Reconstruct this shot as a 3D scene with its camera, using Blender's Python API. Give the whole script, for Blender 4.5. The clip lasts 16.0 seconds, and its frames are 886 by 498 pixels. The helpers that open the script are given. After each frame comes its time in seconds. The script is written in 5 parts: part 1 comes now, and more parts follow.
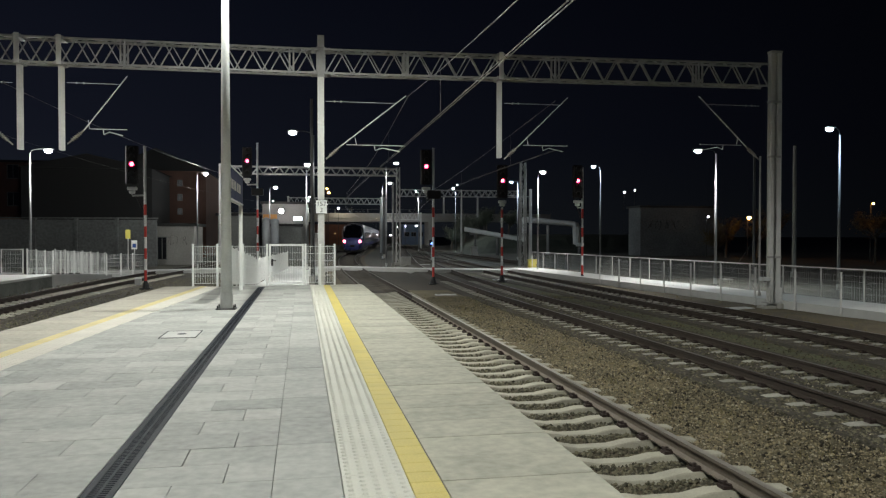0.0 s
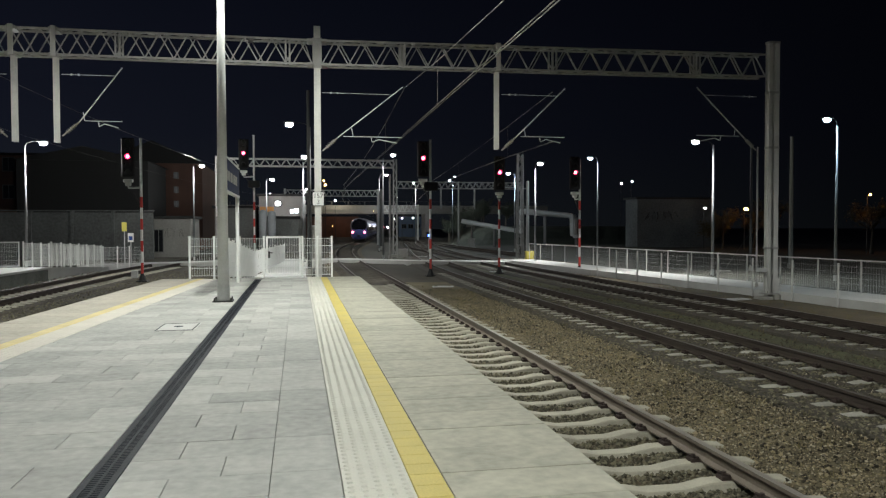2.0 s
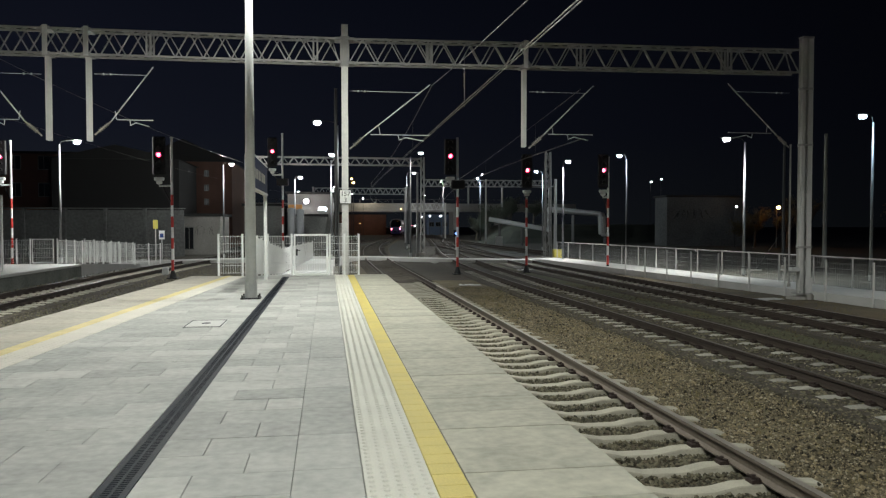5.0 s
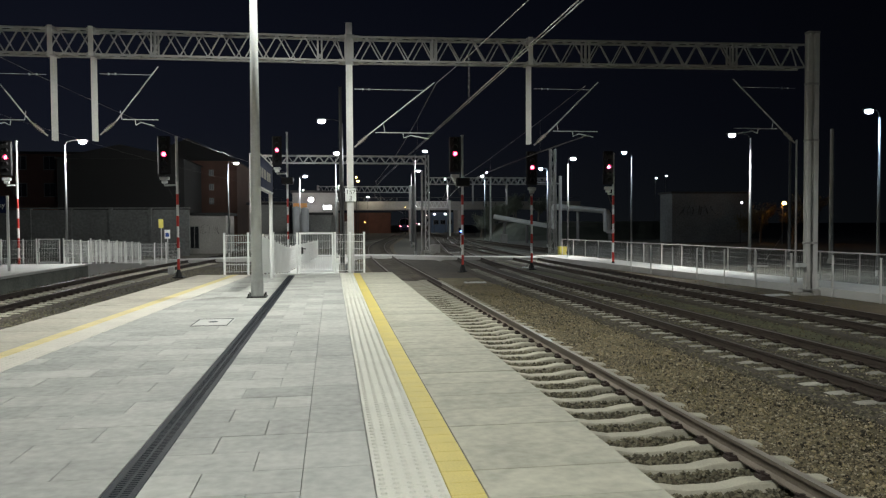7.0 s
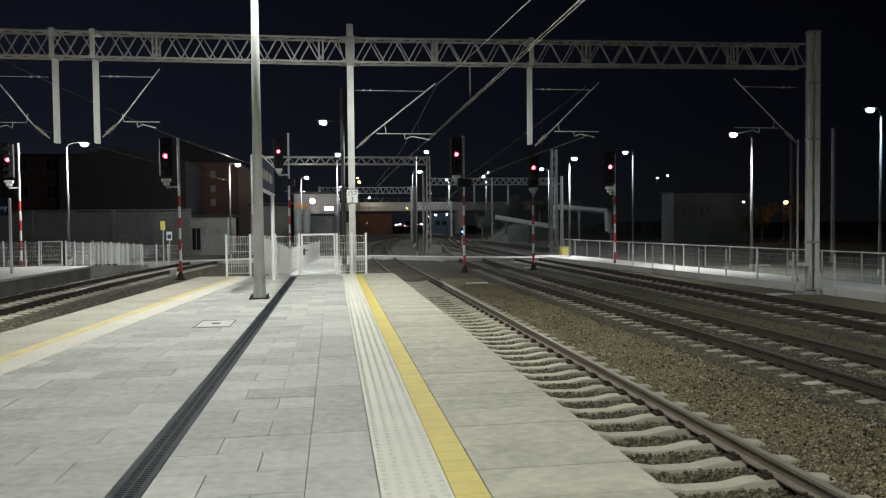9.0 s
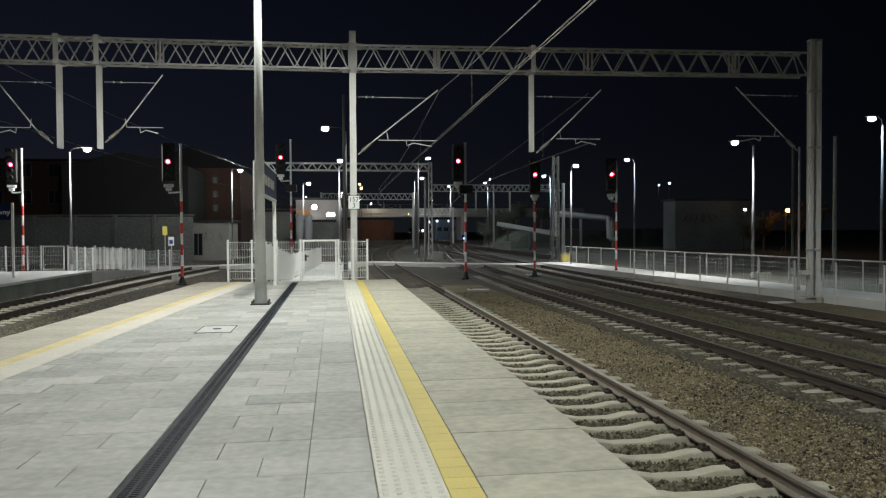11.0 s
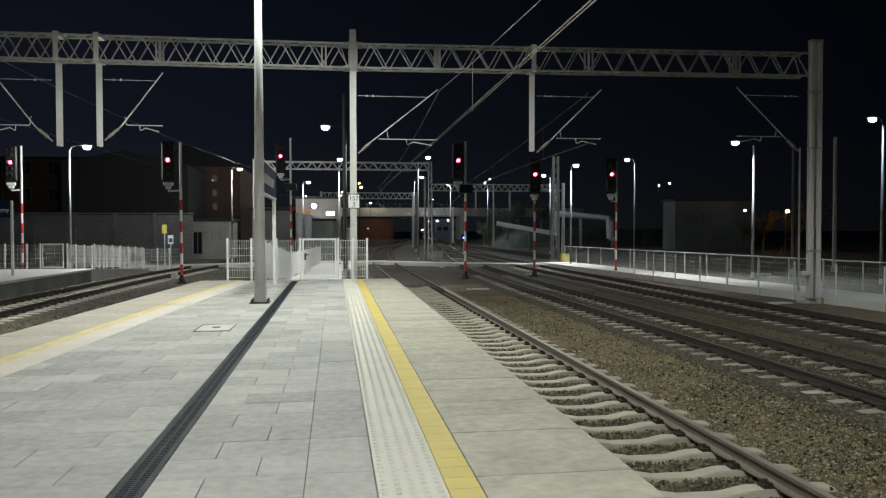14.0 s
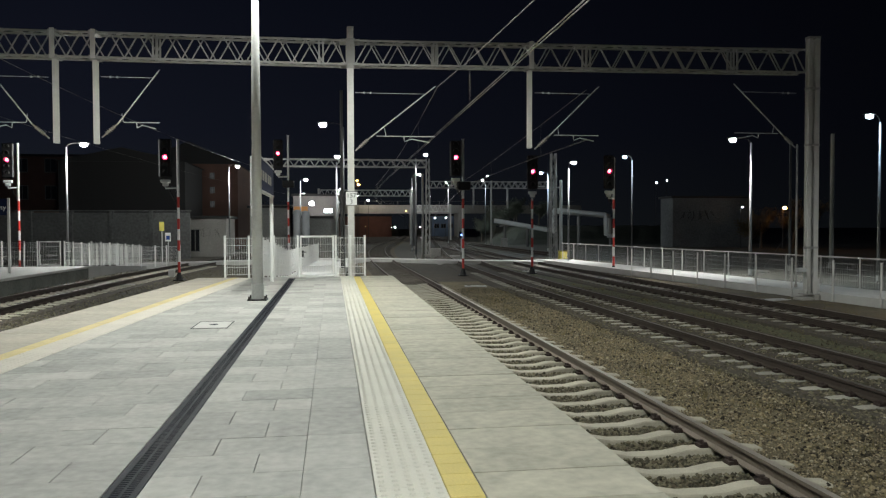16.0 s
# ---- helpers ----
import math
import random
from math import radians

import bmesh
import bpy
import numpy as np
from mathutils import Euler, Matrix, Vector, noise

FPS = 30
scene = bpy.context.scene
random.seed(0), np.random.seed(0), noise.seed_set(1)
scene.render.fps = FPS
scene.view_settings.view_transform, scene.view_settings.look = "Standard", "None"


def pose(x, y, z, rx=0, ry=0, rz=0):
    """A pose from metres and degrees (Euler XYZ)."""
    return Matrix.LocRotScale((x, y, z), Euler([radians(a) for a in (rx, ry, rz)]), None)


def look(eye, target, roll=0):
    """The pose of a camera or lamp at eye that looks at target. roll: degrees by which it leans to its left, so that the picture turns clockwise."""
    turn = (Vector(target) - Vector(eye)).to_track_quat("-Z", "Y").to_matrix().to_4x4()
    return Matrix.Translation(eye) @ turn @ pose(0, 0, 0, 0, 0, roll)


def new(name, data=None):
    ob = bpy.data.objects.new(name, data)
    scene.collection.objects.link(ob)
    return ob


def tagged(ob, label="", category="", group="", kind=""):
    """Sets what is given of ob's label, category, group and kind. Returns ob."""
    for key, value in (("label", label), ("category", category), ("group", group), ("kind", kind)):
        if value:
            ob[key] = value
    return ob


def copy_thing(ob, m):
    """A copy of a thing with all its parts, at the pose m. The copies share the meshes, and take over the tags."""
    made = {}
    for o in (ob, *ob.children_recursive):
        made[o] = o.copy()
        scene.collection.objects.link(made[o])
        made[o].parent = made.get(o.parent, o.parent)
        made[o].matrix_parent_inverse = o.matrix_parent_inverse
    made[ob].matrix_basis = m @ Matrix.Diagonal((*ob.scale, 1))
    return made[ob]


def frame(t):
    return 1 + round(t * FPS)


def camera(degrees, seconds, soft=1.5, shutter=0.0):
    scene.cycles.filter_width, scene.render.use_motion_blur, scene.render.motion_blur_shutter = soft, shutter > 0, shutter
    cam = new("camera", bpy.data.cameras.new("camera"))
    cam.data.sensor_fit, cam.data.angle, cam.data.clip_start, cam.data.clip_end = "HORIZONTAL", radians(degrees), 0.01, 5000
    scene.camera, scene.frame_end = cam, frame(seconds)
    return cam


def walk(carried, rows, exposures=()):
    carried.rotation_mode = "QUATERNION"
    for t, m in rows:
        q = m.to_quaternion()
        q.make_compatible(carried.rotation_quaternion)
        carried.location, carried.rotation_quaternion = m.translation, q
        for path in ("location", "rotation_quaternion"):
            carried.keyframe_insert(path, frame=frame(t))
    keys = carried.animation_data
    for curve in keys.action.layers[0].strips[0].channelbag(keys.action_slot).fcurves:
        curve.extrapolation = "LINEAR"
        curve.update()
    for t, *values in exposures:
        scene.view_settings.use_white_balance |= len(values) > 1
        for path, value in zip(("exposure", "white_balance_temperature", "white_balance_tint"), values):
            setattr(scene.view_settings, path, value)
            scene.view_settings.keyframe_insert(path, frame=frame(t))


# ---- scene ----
cam = camera(60.67, 16.0, soft=1.25)


def path_rows():
    """Hand-held: the eye hardly moves, the view swings (seconds, yaw right, pitch down, roll, eye offset)."""
    out = []
    for t, yaw, down, roll, ex, ey, ez in VIEW:
        a, b = radians(yaw), radians(down)
        eye = Vector((ex, ey, 1.5 + ez))
        way = Vector((math.sin(a) * math.cos(b), math.cos(a) * math.cos(b), -math.sin(b)))
        out.append((t, look(eye, eye + way * 10, roll)))
    return out


VIEW = (
    (0.0, 10.557, 1.008, 0.020, -0.005, -0.057, 0.009),
    (0.5, 10.866, 1.078, -0.088, -0.002, -0.053, 0.007),
    (1.0, 11.020, 1.130, -0.244, -0.006, -0.046, 0.002),
    (1.5, 10.925, 1.264, -0.320, -0.010, -0.050, -0.001),
    (2.0, 10.780, 1.610, -0.116, -0.007, -0.015, 0.000),
    (2.5, 10.675, 1.908, 0.376, 0.045, 0.009, 0.007),
    (3.0, 10.480, 1.818, 0.173, 0.042, 0.031, -0.002),
    (3.5, 9.988, 1.715, -0.033, 0.032, 0.025, 0.009),
    (4.0, 9.309, 1.598, -0.039, 0.032, 0.018, 0.003),
    (6.5, 8.412, 2.058, -0.095, 0.009, 0.023, -0.002),
    (7.0, 8.341, 1.917, -0.336, 0.005, 0.031, -0.005),
    (7.5, 8.298, 1.843, -0.333, 0.000, 0.013, 0.001),
    (8.0, 8.297, 1.827, -0.373, 0.002, 0.016, 0.000),
    (8.5, 8.213, 1.830, -0.506, 0.005, 0.021, -0.002),
    (9.0, 8.222, 1.868, -0.578, -0.003, 0.013, -0.004),
    (11.5, 8.063, 1.269, -0.106, 0.003, -0.019, 0.002),
    (12.0, 8.070, 1.228, 0.107, -0.001, -0.003, 0.001),
    (12.5, 8.070, 1.228, 0.107, -0.001, -0.003, 0.001),
    (13.0, 8.064, 1.308, -0.080, 0.005, 0.008, -0.008),
    (13.5, 8.101, 1.551, -0.121, 0.001, 0.006, -0.002),
    (14.0, 8.137, 1.422, -0.103, -0.001, 0.013, -0.005),
    (14.5, 8.145, 1.373, -0.108, 0.001, 0.021, -0.004),
    (15.0, 8.195, 1.395, -0.131, 0.001, 0.023, -0.009),
    (15.5, 8.257, 1.534, -0.167, 0.004, 0.029, -0.008),
    (16.0, 8.305, 1.631, -0.163, 0.003, 0.018, -0.011),
)
walk(cam, path_rows())

# ---- night sky ----
world = bpy.data.worlds.new("night")
scene.world = world
world.use_nodes = True
wn = world.node_tree.nodes
wn["Background"].inputs[1].default_value = 0.0095
sky_at = wn.new("ShaderNodeTexCoord")
sky_split = wn.new("ShaderNodeSeparateXYZ")
sky_ramp = wn.new("ShaderNodeValToRGB")
world.node_tree.links.new(sky_at.outputs["Generated"], sky_split.inputs[0])
world.node_tree.links.new(sky_split.outputs["Z"], sky_ramp.inputs[0])
sky_side = wn.new("ShaderNodeMapRange")
sky_side.inputs["From Min"].default_value, sky_side.inputs["From Max"].default_value = -0.3, 0.75
sky_side.inputs["To Min"].default_value, sky_side.inputs["To Max"].default_value = 1.55, 0.22
world.node_tree.links.new(sky_split.outputs["X"], sky_side.inputs["Value"])
sky_mul = wn.new("ShaderNodeVectorMath")
sky_mul.operation = "SCALE"
world.node_tree.links.new(sky_ramp.outputs[0], sky_mul.inputs[0])
world.node_tree.links.new(sky_side.outputs["Result"], sky_mul.inputs["Scale"])
world.node_tree.links.new(sky_mul.outputs["Vector"], wn["Background"].inputs[0])
sky_ramp.color_ramp.elements[0].color = (0.66, 0.80, 1.0, 1)      # city glow low over the horizon
sky_ramp.color_ramp.elements[1].color = (0.12, 0.16, 0.40, 1)
sky_ramp.color_ramp.elements[1].position = 0.42
sky_mid = sky_ramp.color_ramp.elements.new(0.12)
sky_mid.color = (0.40, 0.49, 0.86, 1)
LAMP = 2.85      # common factor of the lamps' power


# ---- materials ----
def material(name, color, rough=0.6, metal=0.0, vary=0.25, scale=3.0, fine=60.0, bump=0.2, per_object=0.0, tint=None,
             glow=0.0, island=0.0):
    m = bpy.data.materials.new(name)
    m.use_nodes = True
    nt = m.node_tree
    nd, ln = nt.nodes, nt.links
    b = nd["Principled BSDF"]
    b.inputs["Roughness"].default_value = rough
    b.inputs["Metallic"].default_value = metal
    if glow:
        b.inputs["Base Color"].default_value = (*[c * (1.0 if glow >= 1 else 0.04) for c in color], 1)
        b.inputs["Emission Color"].default_value = (*color, 1)
        b.inputs["Emission Strength"].default_value = glow
        return m
    tc = nd.new("ShaderNodeTexCoord")
    geo = nd.new("ShaderNodeNewGeometry")
    n1 = nd.new("ShaderNodeTexNoise")
    n1.inputs["Scale"].default_value, n1.inputs["Detail"].default_value = scale, 6
    n2 = nd.new("ShaderNodeTexNoise")
    n2.inputs["Scale"].default_value, n2.inputs["Detail"].default_value = fine, 3
    ln.new(geo.outputs["Position"], n1.inputs["Vector"])
    ln.new(geo.outputs["Position"], n2.inputs["Vector"])
    add = nd.new("ShaderNodeMath")
    add.operation = "ADD"
    ln.new(n1.outputs["Fac"], add.inputs[0])
    ln.new(n2.outputs["Fac"], add.inputs[1])
    last = add
    if per_object or island:
        rnd = nd.new("ShaderNodeObjectInfo") if per_object else geo
        mul = nd.new("ShaderNodeMath")
        mul.operation = "MULTIPLY_ADD"
        ln.new(rnd.outputs["Random" if per_object else "Random Per Island"], mul.inputs[0])
        mul.inputs[1].default_value = (per_object or island) * 2
        ln.new(add.outputs[0], mul.inputs[2])
        sub = nd.new("ShaderNodeMath")
        sub.operation = "SUBTRACT"
        ln.new(mul.outputs[0], sub.inputs[0])
        sub.inputs[1].default_value = per_object or island
        last = sub
    ramp = nd.new("ShaderNodeMapRange")
    ramp.inputs["From Min"].default_value, ramp.inputs["From Max"].default_value = 0.55, 1.45
    ln.new(last.outputs[0], ramp.inputs["Value"])
    mix = nd.new("ShaderNodeMix")
    mix.data_type = "RGBA"
    ln.new(ramp.outputs["Result"], mix.inputs["Factor"])
    dark = [c * (1 - vary) for c in color]
    light = [min(1, c * (1 + vary)) for c in (tint or color)]
    mix.inputs[6].default_value, mix.inputs[7].default_value = (*dark, 1), (*light, 1)
    ln.new(mix.outputs[2], b.inputs["Base Color"])
    rr = nd.new("ShaderNodeMapRange")
    rr.inputs["To Min"].default_value, rr.inputs["To Max"].default_value = max(0.05, rough - 0.12), min(1, rough + 0.12)
    ln.new(n1.outputs["Fac"], rr.inputs["Value"])
    ln.new(rr.outputs["Result"], b.inputs["Roughness"])
    if bump:
        bp = nd.new("ShaderNodeBump")
        bp.inputs["Strength"].default_value, bp.inputs["Distance"].default_value = bump, 0.01
        ln.new(n2.outputs["Fac"], bp.inputs["Height"])
        ln.new(bp.outputs["Normal"], b.inputs["Normal"])
    return m


M = dict(
    paving=material("grey_concrete_paving", (0.390, 0.391, 0.366), 0.75, vary=0.28, scale=1.9, fine=12, per_object=0.27, bump=0.12),
    edge=material("sandy_concrete_edge", (0.435, 0.42, 0.345), 0.8, vary=0.30, scale=3.0, fine=11, per_object=0.12),
    tactile=material("cream_tactile_tile", (0.635, 0.625, 0.555), 0.7, vary=0.12, scale=2, fine=80, per_object=0.08),
    tactile_slant=material("pinkish_cream_tile", (0.60, 0.57, 0.505), 0.75, vary=0.14, scale=2, fine=30, per_object=0.08),
    yellow=material("yellow_tile", (0.65, 0.53, 0.15), 0.6, vary=0.16, scale=2.5, fine=70, per_object=0.08),
    edge_worn=material("dusty_sandy_edge", (0.415, 0.385, 0.325), 0.8, vary=0.26, scale=1.6, fine=12, per_object=0.1),
    yellow_worn=material("faded_yellow_tile", (0.60, 0.51, 0.24), 0.7, vary=0.22, scale=2.5, fine=60, per_object=0.1),
    joint=material("dark_joint_bed", (0.26, 0.26, 0.245), 0.9),
    drain=material("dark_iron_grating", (0.020, 0.024, 0.032), 0.6, 0.0, vary=0.3),
    concrete=material("weathered_concrete", (0.33, 0.32, 0.29), 0.85, vary=0.25, scale=2),
    sleeper=material("concrete_sleeper", (0.44, 0.415, 0.335), 0.85, vary=0.22, scale=4, fine=50, per_object=0.2),
    rail=material("rusty_rail_side", (0.042, 0.030, 0.022), 0.75, 0.2, vary=0.35, scale=5),
    rail_worn=material("grey_brown_rail_side", (0.17, 0.142, 0.112), 0.65, 0.2, vary=0.3, scale=5),
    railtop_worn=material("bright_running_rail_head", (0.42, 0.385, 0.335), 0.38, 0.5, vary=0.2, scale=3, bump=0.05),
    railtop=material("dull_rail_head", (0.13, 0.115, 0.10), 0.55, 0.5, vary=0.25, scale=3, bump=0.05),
    clip=material("rusty_rail_clip", (0.05, 0.035, 0.03), 0.8, 0.3),
    grime=material("grimy_mossy_concrete", (0.15, 0.16, 0.14), 0.9, vary=0.5, scale=1.2, fine=14),
    # brown ballast darkened: the lamps' falloff over the farther tracks is in the colour
    dim_ballast=material("dimmed_dark_ballast", (0.056, 0.047, 0.034), 0.95, vary=0.6, scale=1.1, fine=22, bump=1.0),
    sand=material("sandy_gravel", (0.115, 0.092, 0.050), 0.95, vary=0.65, scale=0.9, fine=40, bump=1.0, tint=(0.14, 0.115, 0.066)),
    grit=material("sandy_grit", (0.190, 0.157, 0.096), 0.9, vary=0.85, scale=0.9, fine=20, island=0.8, bump=0.2),
    weed=material("dry_grass", (0.20, 0.17, 0.08), 0.9, vary=0.4, scale=2, bump=0),
    # darker sleeper colour for stretches farther along, not a real change to wood
    sleeper_dark=material("dark_sleeper", (0.085, 0.075, 0.06), 0.9, vary=0.4, scale=3, fine=40, per_object=0.3),
    # darker than the platform track's sleepers: dirt and weaker lamplight in one colour
    sleeper_dim=material("dirty_dimmed_sleeper", (0.36, 0.345, 0.30), 0.88, vary=0.35, scale=3, fine=40, per_object=0.3),
    ballast=material("brown_ballast_bed", (0.095, 0.074, 0.044), 0.95, vary=0.6, scale=1.1, fine=22, bump=1.0),
    stone=material("crushed_stone", (0.122, 0.110, 0.072), 0.9, vary=0.55, scale=0.5, fine=30, island=0.8, bump=0.3),
    soil=material("dark_station_ground", (0.07, 0.066, 0.052), 0.95, vary=0.5, scale=0.25, fine=6, bump=0.6),
    galv=material("galvanised_steel", (0.52, 0.53, 0.52), 0.6, 0.1, vary=0.15, scale=2.5, fine=30, bump=0.05),
    # galvanised grey darkened to offset the lamp light from close above
    lamp_pole=material("darkened_zinc_pole", (0.22, 0.225, 0.23), 0.65, 0.0, vary=0.15, scale=2.5, fine=30, bump=0.05),
    truss=material("grey_painted_steel", (0.335, 0.33, 0.315), 0.6, 0.1, vary=0.28, scale=2, fine=24, bump=0.05),
    pale_steel=material("pale_painted_steel", (0.56, 0.555, 0.53), 0.6, 0.05, vary=0.16, scale=2.2, fine=24, bump=0.05),
    zinc=material("zinc_grey_sheet", (0.20, 0.21, 0.22), 0.6, 0.1, vary=0.2, scale=0.8, fine=10, bump=0.1),
    # orange light on a fascia, put into the panel's colour
    orange_band=material("orange_lit_panel", (0.62, 0.27, 0.06), 0.5, vary=0.15, bump=0.03),
    blue_sheet=material("blue_grey_sheet_metal", (0.12, 0.17, 0.24), 0.6, 0.1, vary=0.3, scale=0.5, fine=8, bump=0.1),
    grass=material("rough_bank_grass", (0.042, 0.046, 0.032), 0.95, vary=0.6, scale=0.6, fine=9, bump=1.0),
    moss=material("mossy_dark_gravel", (0.062, 0.056, 0.034), 0.95, vary=0.65, scale=1.6, fine=18, bump=1.0, tint=(0.085, 0.085, 0.040)),
    pebble=material("pale_pebble", (0.33, 0.29, 0.21), 0.85, vary=0.5, scale=2.0, fine=30, island=0.5, bump=0.2),
    window_dim=material("dim_stair_window", (0.85, 0.88, 0.9), glow=0.045),
    white=material("white_painted_metal", (0.74, 0.75, 0.73), 0.5, 0, vary=0.08, bump=0.03),
    red=material("red_painted_metal", (0.50, 0.035, 0.025), 0.5, 0, vary=0.15, bump=0.03),
    black=material("matt_black_metal", (0.012, 0.012, 0.013), 0.6, 0.2, bump=0.05),
    dark=material("dark_painted_steel", (0.06, 0.06, 0.06), 0.6, 0.4, bump=0.05),
    insul=material("grey_brown_porcelain", (0.30, 0.28, 0.26), 0.25, 0, bump=0),
    wire=material("tarnished_copper_wire", (0.17, 0.16, 0.145), 0.5, 0.6, bump=0),
    path=material("pale_concrete_walkway", (0.52, 0.52, 0.50), 0.8, vary=0.14, scale=1.5, fine=60),
    navy=material("navy_enamel", (0.012, 0.02, 0.06), 0.7, bump=0),
    plaster=material("grimy_light_plaster", (0.30, 0.29, 0.27), 0.9, vary=0.3, scale=0.5, fine=8),
    darkwall=material("dark_stained_wall", (0.20, 0.205, 0.195), 0.9, vary=0.4, scale=0.4, fine=6),
    brickred=material("dull_red_brick", (0.15, 0.085, 0.065), 0.9, vary=0.3, scale=0.6, fine=14),
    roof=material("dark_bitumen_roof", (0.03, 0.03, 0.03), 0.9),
    glassdark=material("dark_window_glass", (0.02, 0.022, 0.025), 0.08, 0, vary=0, bump=0),
    yard=material("sooty_yard_plaster", (0.125, 0.13, 0.128), 0.9, vary=0.5, scale=0.35, fine=5),
    shrub_leaf=material("dark_shrub_leaf", (0.045, 0.052, 0.034), 0.8, vary=0.5, scale=1.5),
    leaf=material("dry_autumn_leaf", (0.10, 0.075, 0.03), 0.8, vary=0.4, scale=2),
    bark=material("grey_bark", (0.09, 0.075, 0.06), 0.9, vary=0.3),
    ycab=material("yellow_box_paint", (0.60, 0.52, 0.10), 0.6, vary=0.1),
    train_silver=material("silver_train_paint", (0.13, 0.135, 0.15), 0.45, 0.2, vary=0.06, bump=0),
    train_blue=material("deep_blue_train_paint", (0.07, 0.08, 0.24), 0.3, 0.1, vary=0.08, bump=0),
    train_glass=material("black_windscreen_glass", (0.006, 0.006, 0.008), 0.08, 0, vary=0, bump=0),
    train_under=material("dark_underframe", (0.02, 0.02, 0.02), 0.7, 0.2),
    bluesign=material("blue_sign_enamel", (0.03, 0.08, 0.30), 0.4, bump=0),
    led=material("white_led_glow", (0.92, 0.96, 1.0), glow=60),
    ledblue=material("cool_led_glow", (0.62, 0.85, 1.0), glow=60),
    flood=material("flood_lamp_glow", (1.0, 0.93, 0.96), glow=90),
    amber=material("sodium_lamp_glow", (1.0, 0.45, 0.10), glow=40),
    warm=material("warm_window_glow", (1.0, 0.62, 0.25), glow=0.012),
    litwhite=material("lit_window_glow", (0.85, 0.92, 1.0), glow=6),
    redglow=material("red_signal_glow", (1.0, 0.02, 0.085), glow=9),
    redcore=material("red_signal_core", (1.0, 0.32, 0.46), glow=10),
    tail=material("tail_lamp_glow", (1.0, 0.16, 0.26), glow=9),
    lens_off=material("dark_signal_lens", (0.03, 0.03, 0.028), 0.15, bump=0),
)


for key in ("drain", "navy"):
    M[key].node_tree.nodes["Principled BSDF"].inputs["Specular IOR Level"].default_value = 0.12


# ---- mesh helpers ----
def box(bm, x0, x1, y0, y1, z0, z1, bevel=0.0):
    r = bmesh.ops.create_cube(bm, size=1, matrix=Matrix.Translation(((x0 + x1) / 2, (y0 + y1) / 2, (z0 + z1) / 2))
                              @ Matrix.Diagonal((abs(x1 - x0), abs(y1 - y0), abs(z1 - z0), 1)))
    if bevel:
        es = list({e for v in r["verts"] for e in v.link_edges})
        bmesh.ops.bevel(bm, geom=es, offset=bevel, segments=1, affect="EDGES")
    return bm


def rod(bm, a, b, r, r2=None, n=8):
    a, b = Vector(a), Vector(b)
    d = b - a
    m = Matrix.Translation((a + b) / 2) @ d.to_track_quat("Z", "Y").to_matrix().to_4x4()
    bmesh.ops.create_cone(bm, cap_ends=True, segments=n, radius1=r, radius2=r if r2 is None else r2, depth=d.length, matrix=m)
    return bm


def bar(bm, a, b, w, h):
    """A square bar from a to b."""
    a, b = Vector(a), Vector(b)
    d = b - a
    m = Matrix.Translation((a + b) / 2) @ d.to_track_quat("Z", "Y").to_matrix().to_4x4()
    bmesh.ops.create_cube(bm, size=1, matrix=m @ Matrix.Diagonal((w, h, d.length, 1)))
    return bm


def bent(bm, pts, r, n=8):
    """A bent tube through the points, one closed skin."""
    pts = [Vector(p) for p in pts]
    rings, side = [], None
    for i, p in enumerate(pts):
        d = (pts[min(i + 1, len(pts) - 1)] - pts[max(i - 1, 0)]).normalized()
        side = d.orthogonal() if side is None else side - d * side.dot(d)
        side.normalize()
        up = d.cross(side)
        rings.append([bm.verts.new(p + (side * math.cos(2 * math.pi * k / n) + up * math.sin(2 * math.pi * k / n)) * r) for k in range(n)])
    for a, b in zip(rings, rings[1:]):
        for k in range(n):
            bm.faces.new((a[k], a[(k + 1) % n], b[(k + 1) % n], b[k]))
    bm.faces.new(rings[0][::-1])
    bm.faces.new(rings[-1])
    return bm


def h_beam(bm, x, y, w, d, z0, z1, flange=0.015, web=0.024):
    """An upright rolled H-section, flanges facing along y."""
    a, c, f, k = w / 2, web / 2, d / 2, d / 2 - flange
    outline = [(-a, -f), (a, -f), (a, -k), (c, -k), (c, k), (a, k), (a, f), (-a, f), (-a, k), (-c, k), (-c, -k), (-a, -k)]
    low = [bm.verts.new((x + px, y + py, z0)) for px, py in outline]
    top = [bm.verts.new((x + px, y + py, z1)) for px, py in outline]
    n = len(outline)
    for i in range(n):
        bm.faces.new((low[i], low[(i + 1) % n], top[(i + 1) % n], top[i]))
    bm.faces.new(low[::-1])
    bm.faces.new(top)
    return bm


def ball(bm, c, r, sx=1, sy=1, sz=1):
    bmesh.ops.create_uvsphere(bm, u_segments=10, v_segments=6, radius=r,
                              matrix=Matrix.Translation(c) @ Matrix.Diagonal((sx, sy, sz, 1)))
    return bm


def mesh_of(bm, name, mat):
    me = bpy.data.meshes.new(name)
    bm.to_mesh(me)
    bm.free()
    me.materials.append(mat)
    return me


def part(name, bm, mat, parent=None, label="", smooth=False):
    me = bpy.data.meshes.new(name)
    bm.to_mesh(me)
    bm.free()
    me.materials.append(mat)
    if smooth:
        me.polygons.foreach_set("use_smooth", [True] * len(me.polygons))
    ob = new(name, me)
    if parent:
        ob.parent = parent
    return tagged(ob, label) if label else ob


def piece(name, me, parent, x, y, z, turn=0.0):
    ob = new(name, me)
    ob.parent = parent
    ob.location = (x, y, z)
    ob.rotation_euler = (0, 0, turn)
    return ob


